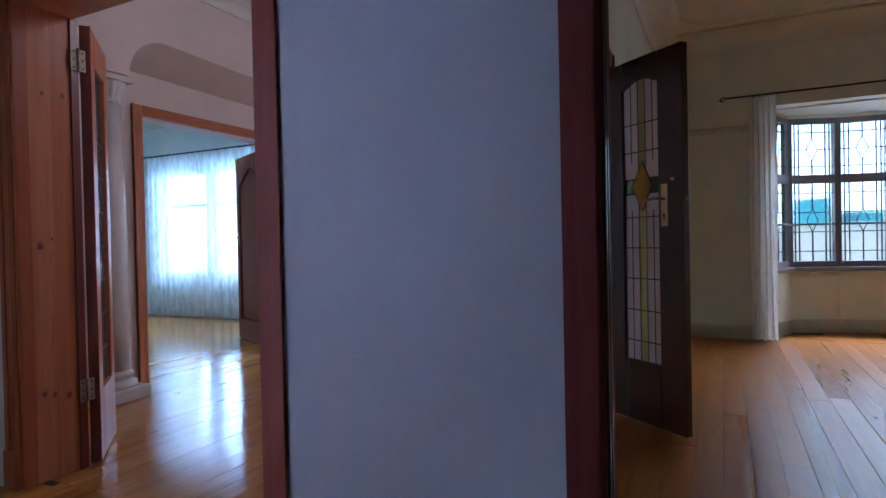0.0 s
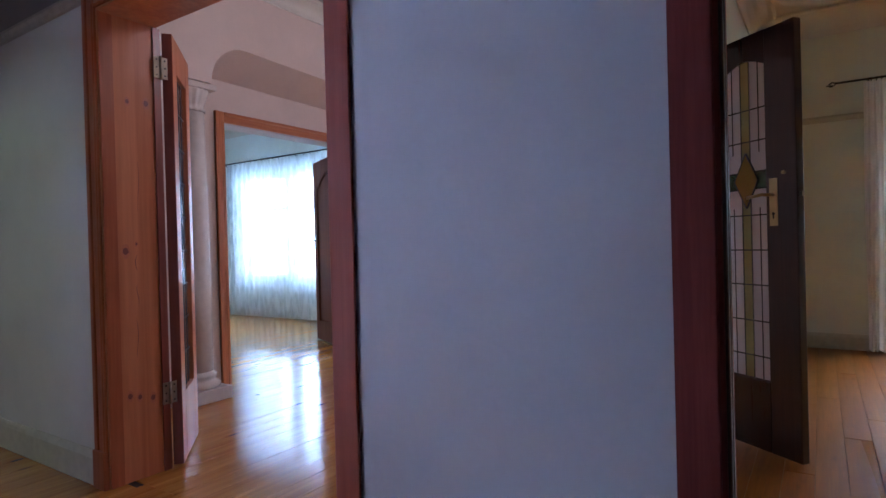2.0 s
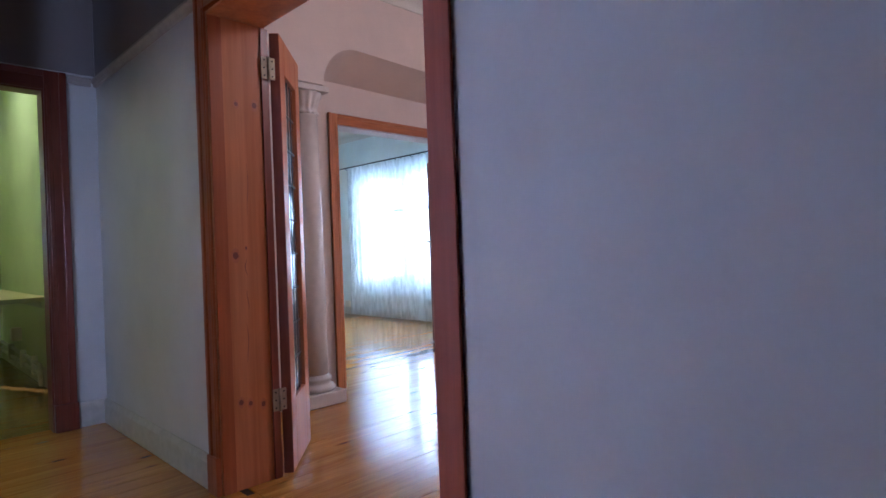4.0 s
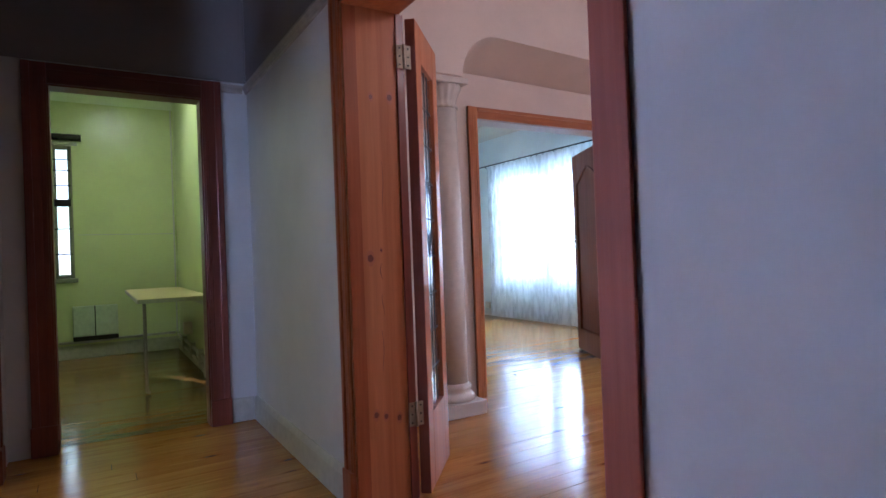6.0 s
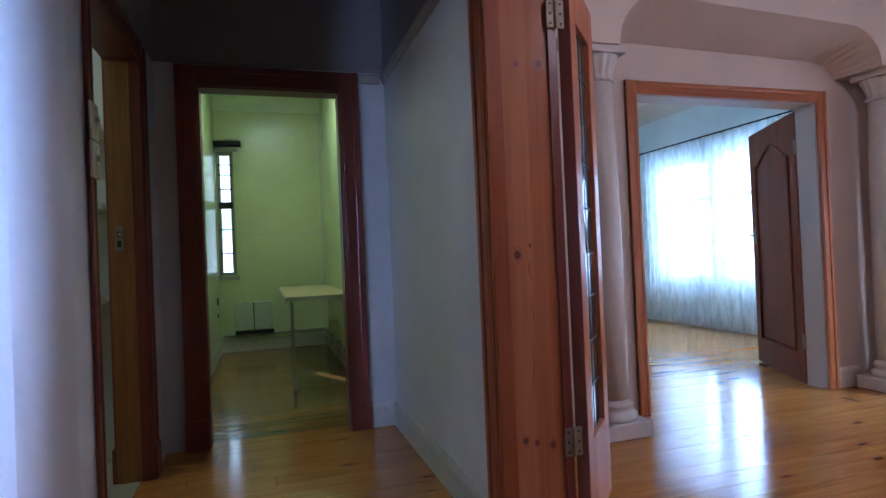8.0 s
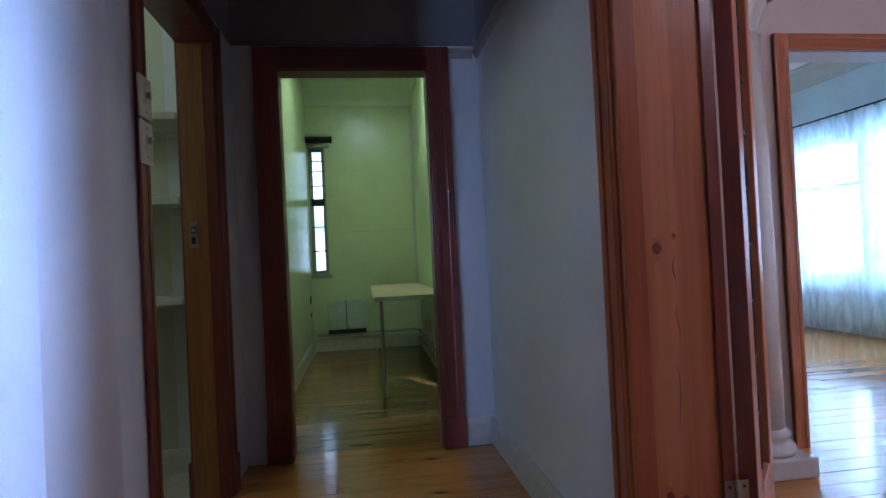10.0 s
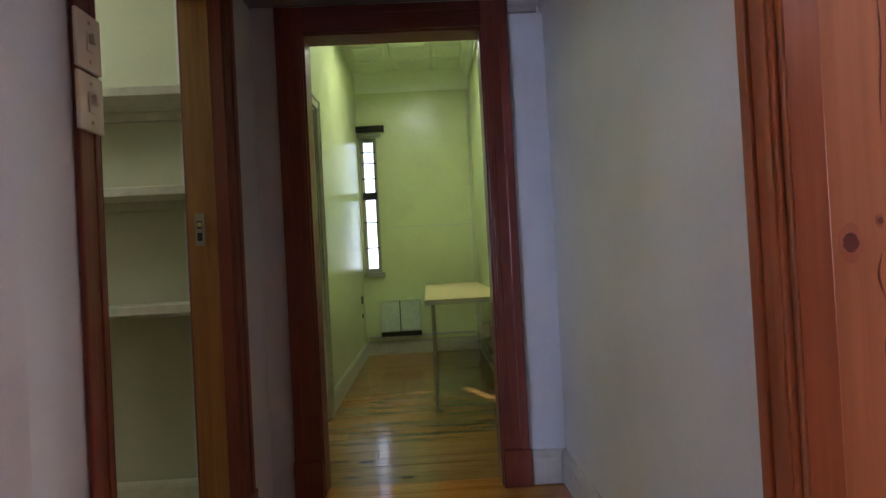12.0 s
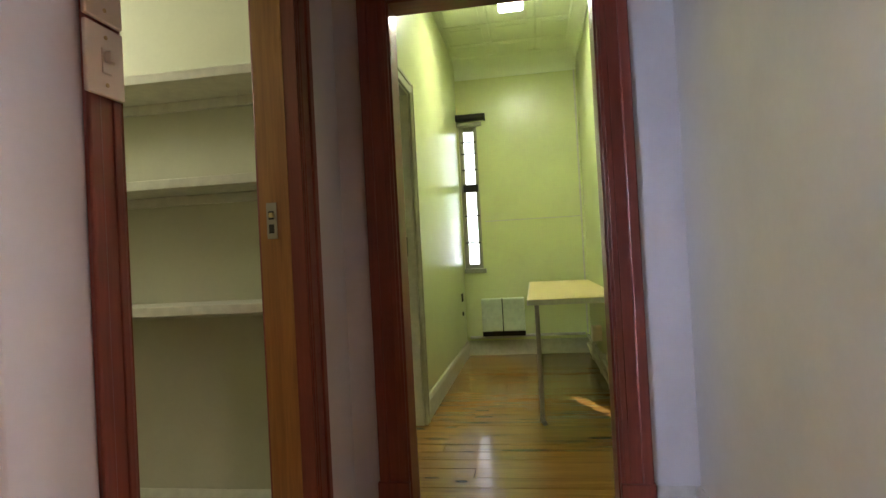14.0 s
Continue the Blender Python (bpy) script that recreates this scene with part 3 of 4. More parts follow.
# ---- doorways ----
def doorway(name, m, width, height, depth, label, mat, mat_head, arch_w=0.1, arch_t=0.022, back=True, lining=0.025, plinths=True, right_w=None, right_mat=None, lining_mat=None, plain=False):
    """A lined doorway with architraves. In its own frame the opening runs along x from 0 to width, y from 0 (front face) to depth, z up.
    The lining stands inside the wall's opening, which is 2 linings wider."""
    d = thing(name, m, label, "door frame", "", "structure")
    for u0, u1 in ((-lining, 0), (width, width + lining)):
        part("jamb", slab(u0, u1, -0.004, depth + 0.004, 0.002, height, 0.002), lining_mat or mat, d)
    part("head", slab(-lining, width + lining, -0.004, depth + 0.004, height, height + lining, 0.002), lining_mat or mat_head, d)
    for front in ((True, False) if back else (True,)):
        y0, y1 = (-arch_t, -0.005) if front else (depth + 0.005, depth + arch_t)
        yo = -arch_t - 0.008 if front else depth + arch_t + 0.008
        for s in (-1, 1):
            bm = bmesh.new()
            e = -0.008 if s < 0 else width + 0.008
            aw, am = (right_w or arch_w, right_mat or mat) if s > 0 else (arch_w, mat)
            box(bm, e, e + s * aw, y0, y1, 0.002, height + 0.008 + arch_w, 0.004)
            if plain or (s > 0 and right_mat):
                part("architrave", bm, am, d)
                continue
            box(bm, e + s * aw * 0.66, e + s * aw, min(y0, yo), max(y1, yo), 0.002, height + 0.008 + arch_w, 0.005)
            box(bm, e + s * aw * 0.1, e + s * aw * 0.3, (y0 - 0.004) if front else y0, y1 if front else (y1 + 0.004), 0.002, height + arch_w * 0.3, 0.003)
            if plinths:
                box(bm, e - s * 0.003, e + s * (aw + 0.006), min(y0, yo) - (0.006 if front else 0), max(y1, yo) + (0 if front else 0.006), 0.002, 0.165, 0.004)
            part("architrave", bm, am, d)
        bm = bmesh.new()
        box(bm, -0.008, width + 0.008, y0, y1, height + 0.008, height + 0.008 + arch_w, 0.004)
        box(bm, -0.008, width + 0.008, min(y0, yo), max(y1, yo), height + 0.008 + arch_w * 0.66, height + 0.006 + arch_w, 0.005)
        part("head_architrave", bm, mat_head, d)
    return d


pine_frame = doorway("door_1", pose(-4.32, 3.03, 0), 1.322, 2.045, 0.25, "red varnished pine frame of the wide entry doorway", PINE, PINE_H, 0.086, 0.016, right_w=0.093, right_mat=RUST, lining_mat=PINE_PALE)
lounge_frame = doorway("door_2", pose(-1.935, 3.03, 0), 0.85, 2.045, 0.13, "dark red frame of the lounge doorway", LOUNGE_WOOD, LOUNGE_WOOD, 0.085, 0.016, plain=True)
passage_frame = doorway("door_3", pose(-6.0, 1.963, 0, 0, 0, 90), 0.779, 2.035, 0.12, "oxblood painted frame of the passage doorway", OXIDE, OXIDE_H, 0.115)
pantry_frame = doorway("door_4", pose(-4.763, 1.732, 0, 0, 0, 180), 0.837, 2.035, 0.152, "oxblood frame of the pantry doorway with a raw timber jamb", OXIDE, OXIDE_H, 0.092, 0.008, right_w=0.108)
west_frame = doorway("door_5", pose(-5.51, 4.5, 0, 0, 0, 90), 1.425, 1.96, 0.15, "orange varnished frame of the west room doorway", ORANGE, ORANGE_H, 0.08, plinths=False, lining_mat=REVEAL)
side_frame = doorway("door_6", pose(-6.445, 1.76, 0, 0, 0, 180), 0.81, 2.035, 0.14, "grey painted frame of the side doorway", SIDEPAINT, SIDEPAINT, 0.07, plinths=False)
entry_lounge_frame = doorway("door_7", pose(-2.27, 4.125, 0, 0, 0, 90), 0.93, 1.975, 0.3, "dark frame between entry and lounge", DARK, DARK, 0.09)
part("jamb_face", slab(0.835, 0.8365, 0.045, 0.15, 0.003, 2.03), OLIVE, pantry_frame, "worn unpainted orange timber jamb")
for y, z, r in ((0.086, 1.018, 0.014), (0.112, 1.68, 0.009), (0.197, 1.685, 0.012), (0.088, 0.38, 0.011), (0.131, 0.368, 0.01), (0.191, 0.353, 0.011), (0.135, 1.05, 0.005)):
    n = 16
    for name, size, lift, mat, label in (("knot_halo", 1.35, 0.0005, KNOT_HALO, "darker grain round a knot"), ("knot", 0.9, 0.0009, KNOT, "dark pine knot")):
        outline = [(y + size * r * math.cos(2 * math.pi * k / n) * (1 + 0.14 * math.sin(3 * k + 50 * z)), z + (1.25 + 0.5 * (size > 1)) * size * r * math.sin(2 * math.pi * k / n)) for k in range(n)]
        part(name, prism(bmesh.new(), outline, lift, Matrix(((0, 0, 1, 0.0), (1, 0, 0, 0), (0, 1, 0, 0), (0, 0, 0, 1)))), mat, pine_frame, label)


# oxblood colour puts the rebate's shade into the stop
part("door_stop", slab(0.0005, 0.01, 0.232, 0.268, 0.003, 2.04, 0.003), OXIDE, pine_frame, "rebate strip coloured dark for its shade")
part("jamb_edge", slab(0.0005, 0.005, -0.003, 0.054, 0.003, 2.04, 0.002), PINE, pine_frame)
for y, z0, z1, w in ((0.132, 0.93, 1.0, 0.003), (0.128, 0.55, 0.72, 0.002), (0.135, 0.78, 0.87, 0.002), (0.15, 1.2, 1.42, 0.0015)):
    bm = bmesh.new()
    n = 12
    path = [(y + 0.004 * math.sin(5 * k / n + z0 * 9), z0 + (z1 - z0) * k / n, w * math.sin(math.pi * k / n)) for k in range(n + 1)]
    prism(bm, [(u - w2 / 2 - 0.0002, v) for u, v, w2 in path] + [(u + w2 / 2 + 0.0002, v) for u, v, w2 in reversed(path)], 0.0006, Matrix(((0, 0, 1, 0.0), (1, 0, 0, 0), (0, 1, 0, 0), (0, 0, 0, 1))))
    part("grain_crack", bm, KNOT, pine_frame, "dark crack along the grain")


for u in (0.012, 0.045):
    part("jamb_bead", slab(-0.001, 0.008, u, u + 0.014, 0.003, 2.04, 0.003), DARK, lounge_frame)


# ---- doors ----
def stiles(bm, w, h, t, side, top, bottom, bevel=0.004):
    box(bm, 0, side, 0, t, 0, h, bevel)
    box(bm, w - side, w, 0, t, 0, h, bevel)
    box(bm, side, w - side, 0, t, 0, bottom, bevel)
    box(bm, side, w - side, 0, t, h - top, h, bevel)
    return bm


def butt_hinge(parent, x, y, z, m=Matrix()):
    bm = bmesh.new()
    box(bm, x - 0.034, x - 0.003, y - 0.003, y, z - 0.05, z + 0.05, 0.001)
    box(bm, x + 0.003, x + 0.034, y - 0.003, y, z - 0.05, z + 0.05, 0.001)
    tube(bm, [(x, y - 0.005, z - 0.052), (x, y - 0.005, z + 0.052)], 0.006, 10)
    h = part("hinge", bm, HINGE_METAL, parent, "worn steel butt hinge")
    h.matrix_basis = m
    sc = bmesh.new()
    for sx in (-0.02, 0.02):
        for sz in (-0.035, 0.0, 0.035):
            tube(sc, [(x + sx, y - 0.002, z + sz), (x + sx, y - 0.005, z + sz)], 0.004, 8)
    part("screws", sc, BLACK, h)


# pine leaf of the entry doorway, folded open past square
leaf = thing("glazed_door", pose(-4.295, 3.347, 0.012, 0, 0, 138.5), "open varnished pine door with a tall leaded glass panel", "door")
W, HH, T = 0.46, 2.02, 0.045
bm = stiles(bmesh.new(), W, HH, T, 0.1, 0.165, 0.325)
# the paler lining pine stands for light falling on the open leaf
part("leaf_frame", bm, PINE_PALE, leaf, "varnished pine stiles and rails")
part("hinge_edge", slab(-0.003, -0.0005, 0.001, T - 0.001, 0.004, HH - 0.004), OXIDE, leaf, "dark stained hinge edge")
part("glass", slab(0.1, W - 0.1, 0.018, 0.022, 0.325, HH - 0.165), CLEAR, leaf, "clear textured glass")
bm = bmesh.new()
for k in range(1, 4):
    u = 0.1 + 0.26 * k / 4
    box(bm, u - 0.004, u + 0.004, 0.016, 0.024, 0.325, HH - 0.165)
for k in range(1, 9):
    v = 0.325 + 1.53 * k / 9
    box(bm, 0.1, W - 0.1, 0.0155, 0.0245, v - 0.004, v + 0.004)
for su, sv in ((1, 1), (1, -1), (-1, 1), (-1, -1)):
    tube(bm, [(0.23 + su * 0.08, 0.02, 1.2), (0.23, 0.02, 1.2 + sv * 0.2)], 0.006, 6)
part("lead_came", bm, LEAD, leaf, "dark lead lattice")
for z in (0.36, 1.86):
    butt_hinge(pine_frame, 0.0, 0.0, z, pose(0.016, 0.262, 0, 0, 0, 90))

# stained glass door between entry and lounge
FREE, HINGE = Vector((-1.83, 4.735, 0)), Vector((-2.235, 5.045, 0))
way = (FREE - HINGE).normalized()
sg = thing("stained_glass_door", pose(HINGE.x, HINGE.y, 0.012, 0, 0, math.degrees(math.atan2(way.y, way.x))), "open dark-stained door with leaded stained glass", "door")
W, HH, T = (FREE - HINGE).length, 1.945, 0.042
S0, S1, ZB, ZT = 0.105, W - 0.155, 0.325, 1.79
G = (S1 - S0) / 5
cz = 1.265


def arch_top(u):
    return ZT + 0.04 * math.sin(math.pi * (S1 - u) / (S1 - S0))


FLAT = Matrix(((1, 0, 0, 0), (0, 0, 1, 0), (0, 1, 0, 0), (0, 0, 0, 1)))
bm = bmesh.new()
box(bm, 0, S0, -T, 0, 0, HH, 0.004)
box(bm, S1, W, -T, 0, 0, HH, 0.004)
box(bm, S0, S1, -T, 0, 0, ZB, 0.004)
rail = [(S0, HH), (S1, HH)] + [(S1 + (S0 - S1) * k / 12, arch_top(S1 + (S0 - S1) * k / 12)) for k in range(13)]
prism(bm, rail, -T, FLAT)
part("leaf_frame", bm, DARK, sg)
bm = bmesh.new()
for u0, u1 in ((S0, S0 + 0.006), (S1 - 0.006, S1)):
    box(bm, u0, u1, -T + 0.006, -T + 0.014, ZB, ZT + 0.01, 0.002)
box(bm, S0, S1, -T + 0.006, -T + 0.014, ZB, ZB + 0.006, 0.002)
part("glazing_bead", bm, DARK, sg)
rows = [ZB, 0.434, 0.6, 0.77, 0.935, 1.1, 1.225, 1.305, 1.45, 1.6, None]
for r in range(10):
    for c in range(5):
        u0, u1 = S0 + G * c, S0 + G * (c + 1)
        v0, v1 = rows[r], rows[r + 1] or max(arch_top(u0), arch_top(u1)) + 0.004
        mat = MOSS if r == 6 else YELLOW if c == 2 else OBSCURE
        part("pane", slab(u0, u1, -0.024, -0.019, v0, v1), mat, sg)
D = [(S0 + 2.5 * G, cz - 0.13), (S0 + 3.85 * G, cz), (S0 + 2.5 * G, cz + 0.13), (S0 + 1.15 * G, cz)]
part("diamond_pane", prism(bmesh.new(), D, 0.009, Matrix.Translation((0, -0.027, 0)) @ FLAT), AMBER, sg, "amber diamond pane")
bm = bmesh.new()
for c in range(1, 5):
    u = S0 + G * c
    box(bm, u - 0.0025, u + 0.0025, -0.026, -0.017, ZB, cz - 0.13 + 0.26 * (0 if c in (1, 4) else 0.25))
    box(bm, u - 0.0025, u + 0.0025, -0.026, -0.017, cz + 0.13 - 0.26 * (0 if c in (1, 4) else 0.25), arch_top(u))
for v in rows[1:-1]:
    if abs(v - cz) > 0.1:
        box(bm, S0, S1, -0.0262, -0.0168, v - 0.003, v + 0.003)
    else:
        for u0, u1 in ((S0, S0 + 1.5 * G), (S0 + 3.5 * G, S1)):
            box(bm, u0, u1, -0.0262, -0.0168, v - 0.003, v + 0.003)
for (a, b), (c, d) in zip(D, D[1:] + D[:1]):
    tube(bm, [(a, -0.0225, b), (c, -0.0225, d)], 0.006, 6)
part("lead_came", bm, LEAD, sg, "dark lead came lattice")
P0, P1 = S1 + 0.018, S1 + 0.06
plate = part("lock_plate", slab(P0, P1, -T - 0.004, -T, 1.045, 1.26, 0.0018), BRASS, sg, "brass lever lock plate")
PM = (P0 + P1) / 2
part("lever_handle", tube(bmesh.new(), [(PM, -T - 0.003, 1.185), (PM, -T - 0.045, 1.185), (PM - 0.018, -T - 0.052, 1.187), (PM - 0.1, -T - 0.05, 1.178)], 0.0075, 10), BRASS, plate, "brass lever handle")
bm = tube(bmesh.new(), [(PM, -T - 0.003, 1.1), (PM, -T - 0.0065, 1.1)], 0.007, 10)
box(bm, PM - 0.003, PM + 0.003, -T - 0.0062, -T - 0.003, 1.077, 1.099)
part("keyhole", bm, BLACK, plate)
part("night_latch", tube(bmesh.new(), [(S1 + 0.095, -T, 1.28), (S1 + 0.095, -T - 0.012, 1.28)], 0.008, 12), BRASS, sg, "small brass latch")
part("latch_bolt", slab(W, W + 0.012, -0.03, -0.012, 1.17, 1.19, 0.001), STEEL, sg)

# west room door
def mirrored(bm):
    bmesh.ops.transform(bm, matrix=Matrix.Diagonal((1, -1, 1, 1)), verts=bm.verts)
    return bm


HINGE, TIP = Vector((-5.66, 5.915, 0)), Vector((-6.47, 6.33, 0))
way = (TIP - HINGE).normalized()
wd = thing("panelled_door", pose(HINGE.x, HINGE.y, 0.012, 0, 0, math.degrees(math.atan2(way.y, way.x))), "open mahogany door with one arched panel", "door")
W, HH, T = (TIP - HINGE).length, 1.935, 0.04
bm = bmesh.new()
box(bm, 0, W, 0.008, T, 0, HH, 0.003)
box(bm, 0, 0.11, 0, 0.009, 0, HH, 0.002)
box(bm, W - 0.11, W, 0, 0.009, 0, HH, 0.002)
box(bm, 0.11, W - 0.11, 0, 0.009, 0, 0.2, 0.002)
rail = [(0.11, HH), (W - 0.11, HH)]
for k in range(17):
    s = k / 16
    rail.append((W - 0.11 + (0.22 - W) * s, 1.66 + 0.13 * (0.5 - 0.5 * math.cos(2 * math.pi * min(1, max(0, (s - 0.05) / 0.9)))) ** 0.8))
prism(bm, rail, 0.009, Matrix(((1, 0, 0, 0), (0, 0, 1, 0), (0, 1, 0, 0), (0, 0, 0, 1))))
part("leaf", mirrored(bm), MAHOGANY, wd)
bm = bmesh.new()
pts = [(0.13, -0.002, 0.22), (0.13, -0.002, 1.64)]
pts += [(0.13 + (W - 0.26) * k / 16, -0.002, 1.64 + 0.13 * (0.5 - 0.5 * math.cos(2 * math.pi * k / 16)) ** 0.8) for k in range(1, 16)]
pts += [(W - 0.13, -0.002, 1.64), (W - 0.13, -0.002, 0.22), (0.13, -0.002, 0.22)]
tube(bm, pts, 0.009, 8)
part("panel_moulding", mirrored(bm), MAHOGANY, wd)
bm = tube(bmesh.new(), [(W - 0.06, 0.002, 1.08), (W - 0.06, -0.045, 1.08), (W - 0.08, -0.05, 1.08), (W - 0.16, -0.048, 1.075)], 0.009, 10)
box(bm, W - 0.08, W - 0.04, -0.004, 0, 1.0, 1.14, 0.001)
part("handle", mirrored(bm), STEEL, wd, "steel lever handle")
for z in (0.3, 1.68):
    bm = tube(bmesh.new(), [(-0.006, -0.006, z - 0.05), (-0.006, -0.006, z + 0.05)], 0.007, 10)
    box(bm, -0.004, 0.0, -0.002, 0.03, z - 0.05, z + 0.05)
    part("hinge", mirrored(bm), STEEL, wd, "steel butt hinge")

# ---- columns of the arch ----
def column(y, label):
    c = thing("column", pose(-5.315, y, 0), label, "column", "arch columns")
    part("plinth", slab(-0.155, 0.155, -0.155, 0.155, 0.002, 0.09, 0.008), COLUMN, c)
    part("base", turned(bmesh.new(), [(0.135, 0.09), (0.142, 0.105), (0.135, 0.125), (0.115, 0.132), (0.108, 0.15), (0.118, 0.165), (0.118, 0.18), (0.103, 0.19), (0.098, 0.2)], 0, 0), COLUMN, c)
    part("shaft", turned(bmesh.new(), [(0.098, 0.2), (0.098, 0.8), (0.092, 1.4), (0.085, 1.945)], 0, 0, 36), COLUMN, c)
    cap = part("capital", turned(bmesh.new(), [(0.085, 1.945), (0.096, 1.95), (0.096, 1.965), (0.085, 1.97), (0.088, 2.0), (0.105, 2.045), (0.122, 2.08), (0.118, 2.095)], 0, 0, 60, 14, 0.009), COLUMN, c, "leafy moulded capital")
    part("abacus", slab(-0.122, 0.122, -0.122, 0.122, 2.095, 2.135, 0.006), COLUMN, cap)
    return c


column(4.103, "glossy cream column with a moulded capital and square plinth")
column(6.3, "glossy cream column with a moulded capital and square plinth")


# ---- windows of the other rooms ----
def casement(name, m, w, h, cols, rows, label, mat=IRON, bar=0.022, glass=True):
    """A framed window with glazing bars; x along, y up, z outward."""
    win = thing(name, m, label, "window", "", "structure")
    fr = bmesh.new()
    e = 0.045
    for b in ((0, e, 0, h), (w - e, w, 0, h), (e, w - e, 0, e), (e, w - e, h - e, h)):
        box(fr, *b, 0, 0.06, 0.005)
    part("window_frame", fr, mat, win)
    for k in range(1, cols):
        u = w * k / cols
        part("glazing_bar", box(bmesh.new(), u - bar / 2, u + bar / 2, e, h - e, 0.01, 0.05), mat, win)
    for k in range(1, rows):
        v = h * k / rows
        part("glazing_bar", box(bmesh.new(), e, w - e, v - bar / 2, v + bar / 2, 0.012, 0.048), mat, win)
    if glass:
        part("pane", box(bmesh.new(), e, w - e, e, h - e, 0.028, 0.032), CLEAR, win).visible_shadow = False
    return win


wide = casement("window_1", along((-9.2, 7.56), (-6.9, 7.56)) @ Matrix.Translation((0, 0.58, 0)), 2.3, 1.52, 1, 1, "dark framed wide window behind lace curtains", IRON, 0.03)
part("mullion", box(bmesh.new(), 0.9, 1.1, 0.046, 1.474, -0.02, 0.07, 0.006), IRON, wide)
for u0, u1 in ((0.046, 0.899), (1.101, 2.254)):
    part("transom", box(bmesh.new(), u0, u1, 1.0, 1.045, 0.005, 0.055, 0.004), IRON, wide)
part("glazing_bar", box(bmesh.new(), 1.66, 1.69, 0.046, 1.474, 0.01, 0.05), IRON, wide)
# unseen window, added in front of the alcove light
casement("window_2", along((-2.13, 0.95), (-2.13, -0.1)) @ Matrix.Translation((0, 0.4, 0)), 1.05, 1.9, 2, 3, "unseen timber framed window, added for the alcove light", SKIRT, 0.04)
slit = casement("window_3", along((-9.78, 1.77), (-9.78, 1.965)) @ Matrix.Translation((0, 0.89, 0)), 0.195, 1.48, 1, 1, "narrow window with dark burglar bars", FRAMEGREY, 0.02, False)
part("pane", box(bmesh.new(), 0.03, 0.165, 0.03, 1.45, 0.03, 0.034), CLEAR, slit).visible_shadow = False
for v in (0.27, 0.55, 1.03, 1.2, 1.32):
    part("burglar_bar", tube(bmesh.new(), [(0.02, v, -0.01), (0.175, v, -0.01)], 0.007, 8), BLACK, slit)
part("transom", box(bmesh.new(), 0.02, 0.175, 0.8, 0.88, -0.005, 0.05), BLACK, slit, "dark transom")
part("window_sill", box(bmesh.new(), -0.0, 0.225, -0.045, 0.0, -0.115, 0.02, 0.004), FRAMEGREY, slit, "painted sill")
casement("window_8", along((-9.78, 0.55), (-9.78, 1.45)) @ Matrix.Translation((0, 0.95, 0)), 0.9, 1.05, 2, 3, "side room window", SKIRT)
# unseen glazing, added in front of the north light
casement("window_9", along((-3.6, 7.68), (-2.9, 7.68)) @ Matrix.Translation((0, 0.35, 0)), 0.7, 1.6, 2, 4, "unseen glazed panel, added to let in north light", PINE)
# unseen window, added with the pantry light
casement("window_4", along((-4.85, -0.36), (-5.6, -0.36)) @ Matrix.Translation((0, 2.0, 0)), 0.75, 0.55, 2, 1, "unseen high window, added to light the pantry", SKIRT)
# unseen window, added so that daylight reaches the side room
casement("window_5", along((-6.6, -0.43), (-9.0, -0.43)) @ Matrix.Translation((0, 0.9, 0)), 2.4, 1.3, 4, 1, "side room window", SKIRT)
# unseen fanlight, made up to carry the entry fill
casement("window_6", along((-2.36, 5.08), (-2.36, 4.1)) @ Matrix.Translation((0, 2.3, 0)), 0.98, 0.58, 3, 1, "unseen fanlight, added to light the entry", DARK)


# ---- curtains ----
def drape(bm, x0, x1, y, z0, z1, folds, depth, seed, gather=1.0):
    """A hanging cloth with folds, drawn in a little at its head."""
    rnd = random.Random(seed)
    n, rows = folds * 10, 14
    ph = [rnd.uniform(0, 6.28) for _ in range(4)]
    grid = []
    for j in range(rows + 1):
        v = j / rows
        z = z0 + (z1 - z0) * v
        row = []
        for i in range(n + 1):
            u = i / n
            s = depth * (0.55 + 0.45 * (1 - v)) * (math.sin(2 * math.pi * folds * u + ph[0] + 0.5 * math.sin(3 * u + ph[1])) + 0.4 * math.sin(2 * math.pi * folds * 0.47 * u + ph[2]))
            mid = (x0 + x1) / 2
            x = mid + (x0 + (x1 - x0) * u - mid) * (gather + (1 - gather) * (1 - v)) + 0.012 * math.sin(5 * v + ph[3] + 9 * u) * (1 - v)
            row.append(bm.verts.new((x, y + s, z + 0.006 * math.sin(2 * math.pi * folds * u + ph[3]) * (1 - v))))
        grid.append(row)
    for a, b in zip(grid, grid[1:]):
        for i in range(n):
            f = bm.faces.new((a[i], a[i + 1], b[i + 1], b[i]))
            f.smooth = True
    return bm


def finial(bm, x, y, z, s):
    tube(bm, [(x, y, z), (x - s * 0.03, y, z + 0.012), (x - s * 0.055, y, z - 0.004), (x - s * 0.05, y, z - 0.024), (x - s * 0.03, y, z - 0.022)], 0.006, 8)
    tube(bm, [(x, y, z), (x - s * 0.02, y, z - 0.018), (x - s * 0.075, y, z - 0.012)], 0.005, 8)
    return bm


rod = thing("curtain_rod", pose(0, 0, 0), "black iron curtain rod with scrolled finial", "curtain rod")
bm = tube(bmesh.new(), [(-1.64, 7.8, 2.31), (2.1, 7.8, 2.31)], 0.009)
part("pole", bm, BLACK, rod)
part("finial", finial(bmesh.new(), -1.64, 7.8, 2.31, 1), BLACK, rod, "scrolled iron finial")
for x in (-1.42, 1.9):
    part("bracket", tube(bmesh.new(), [(x, 7.9, 2.29), (x, 7.84, 2.285), (x, 7.8, 2.3)], 0.007, 8), BLACK, rod)
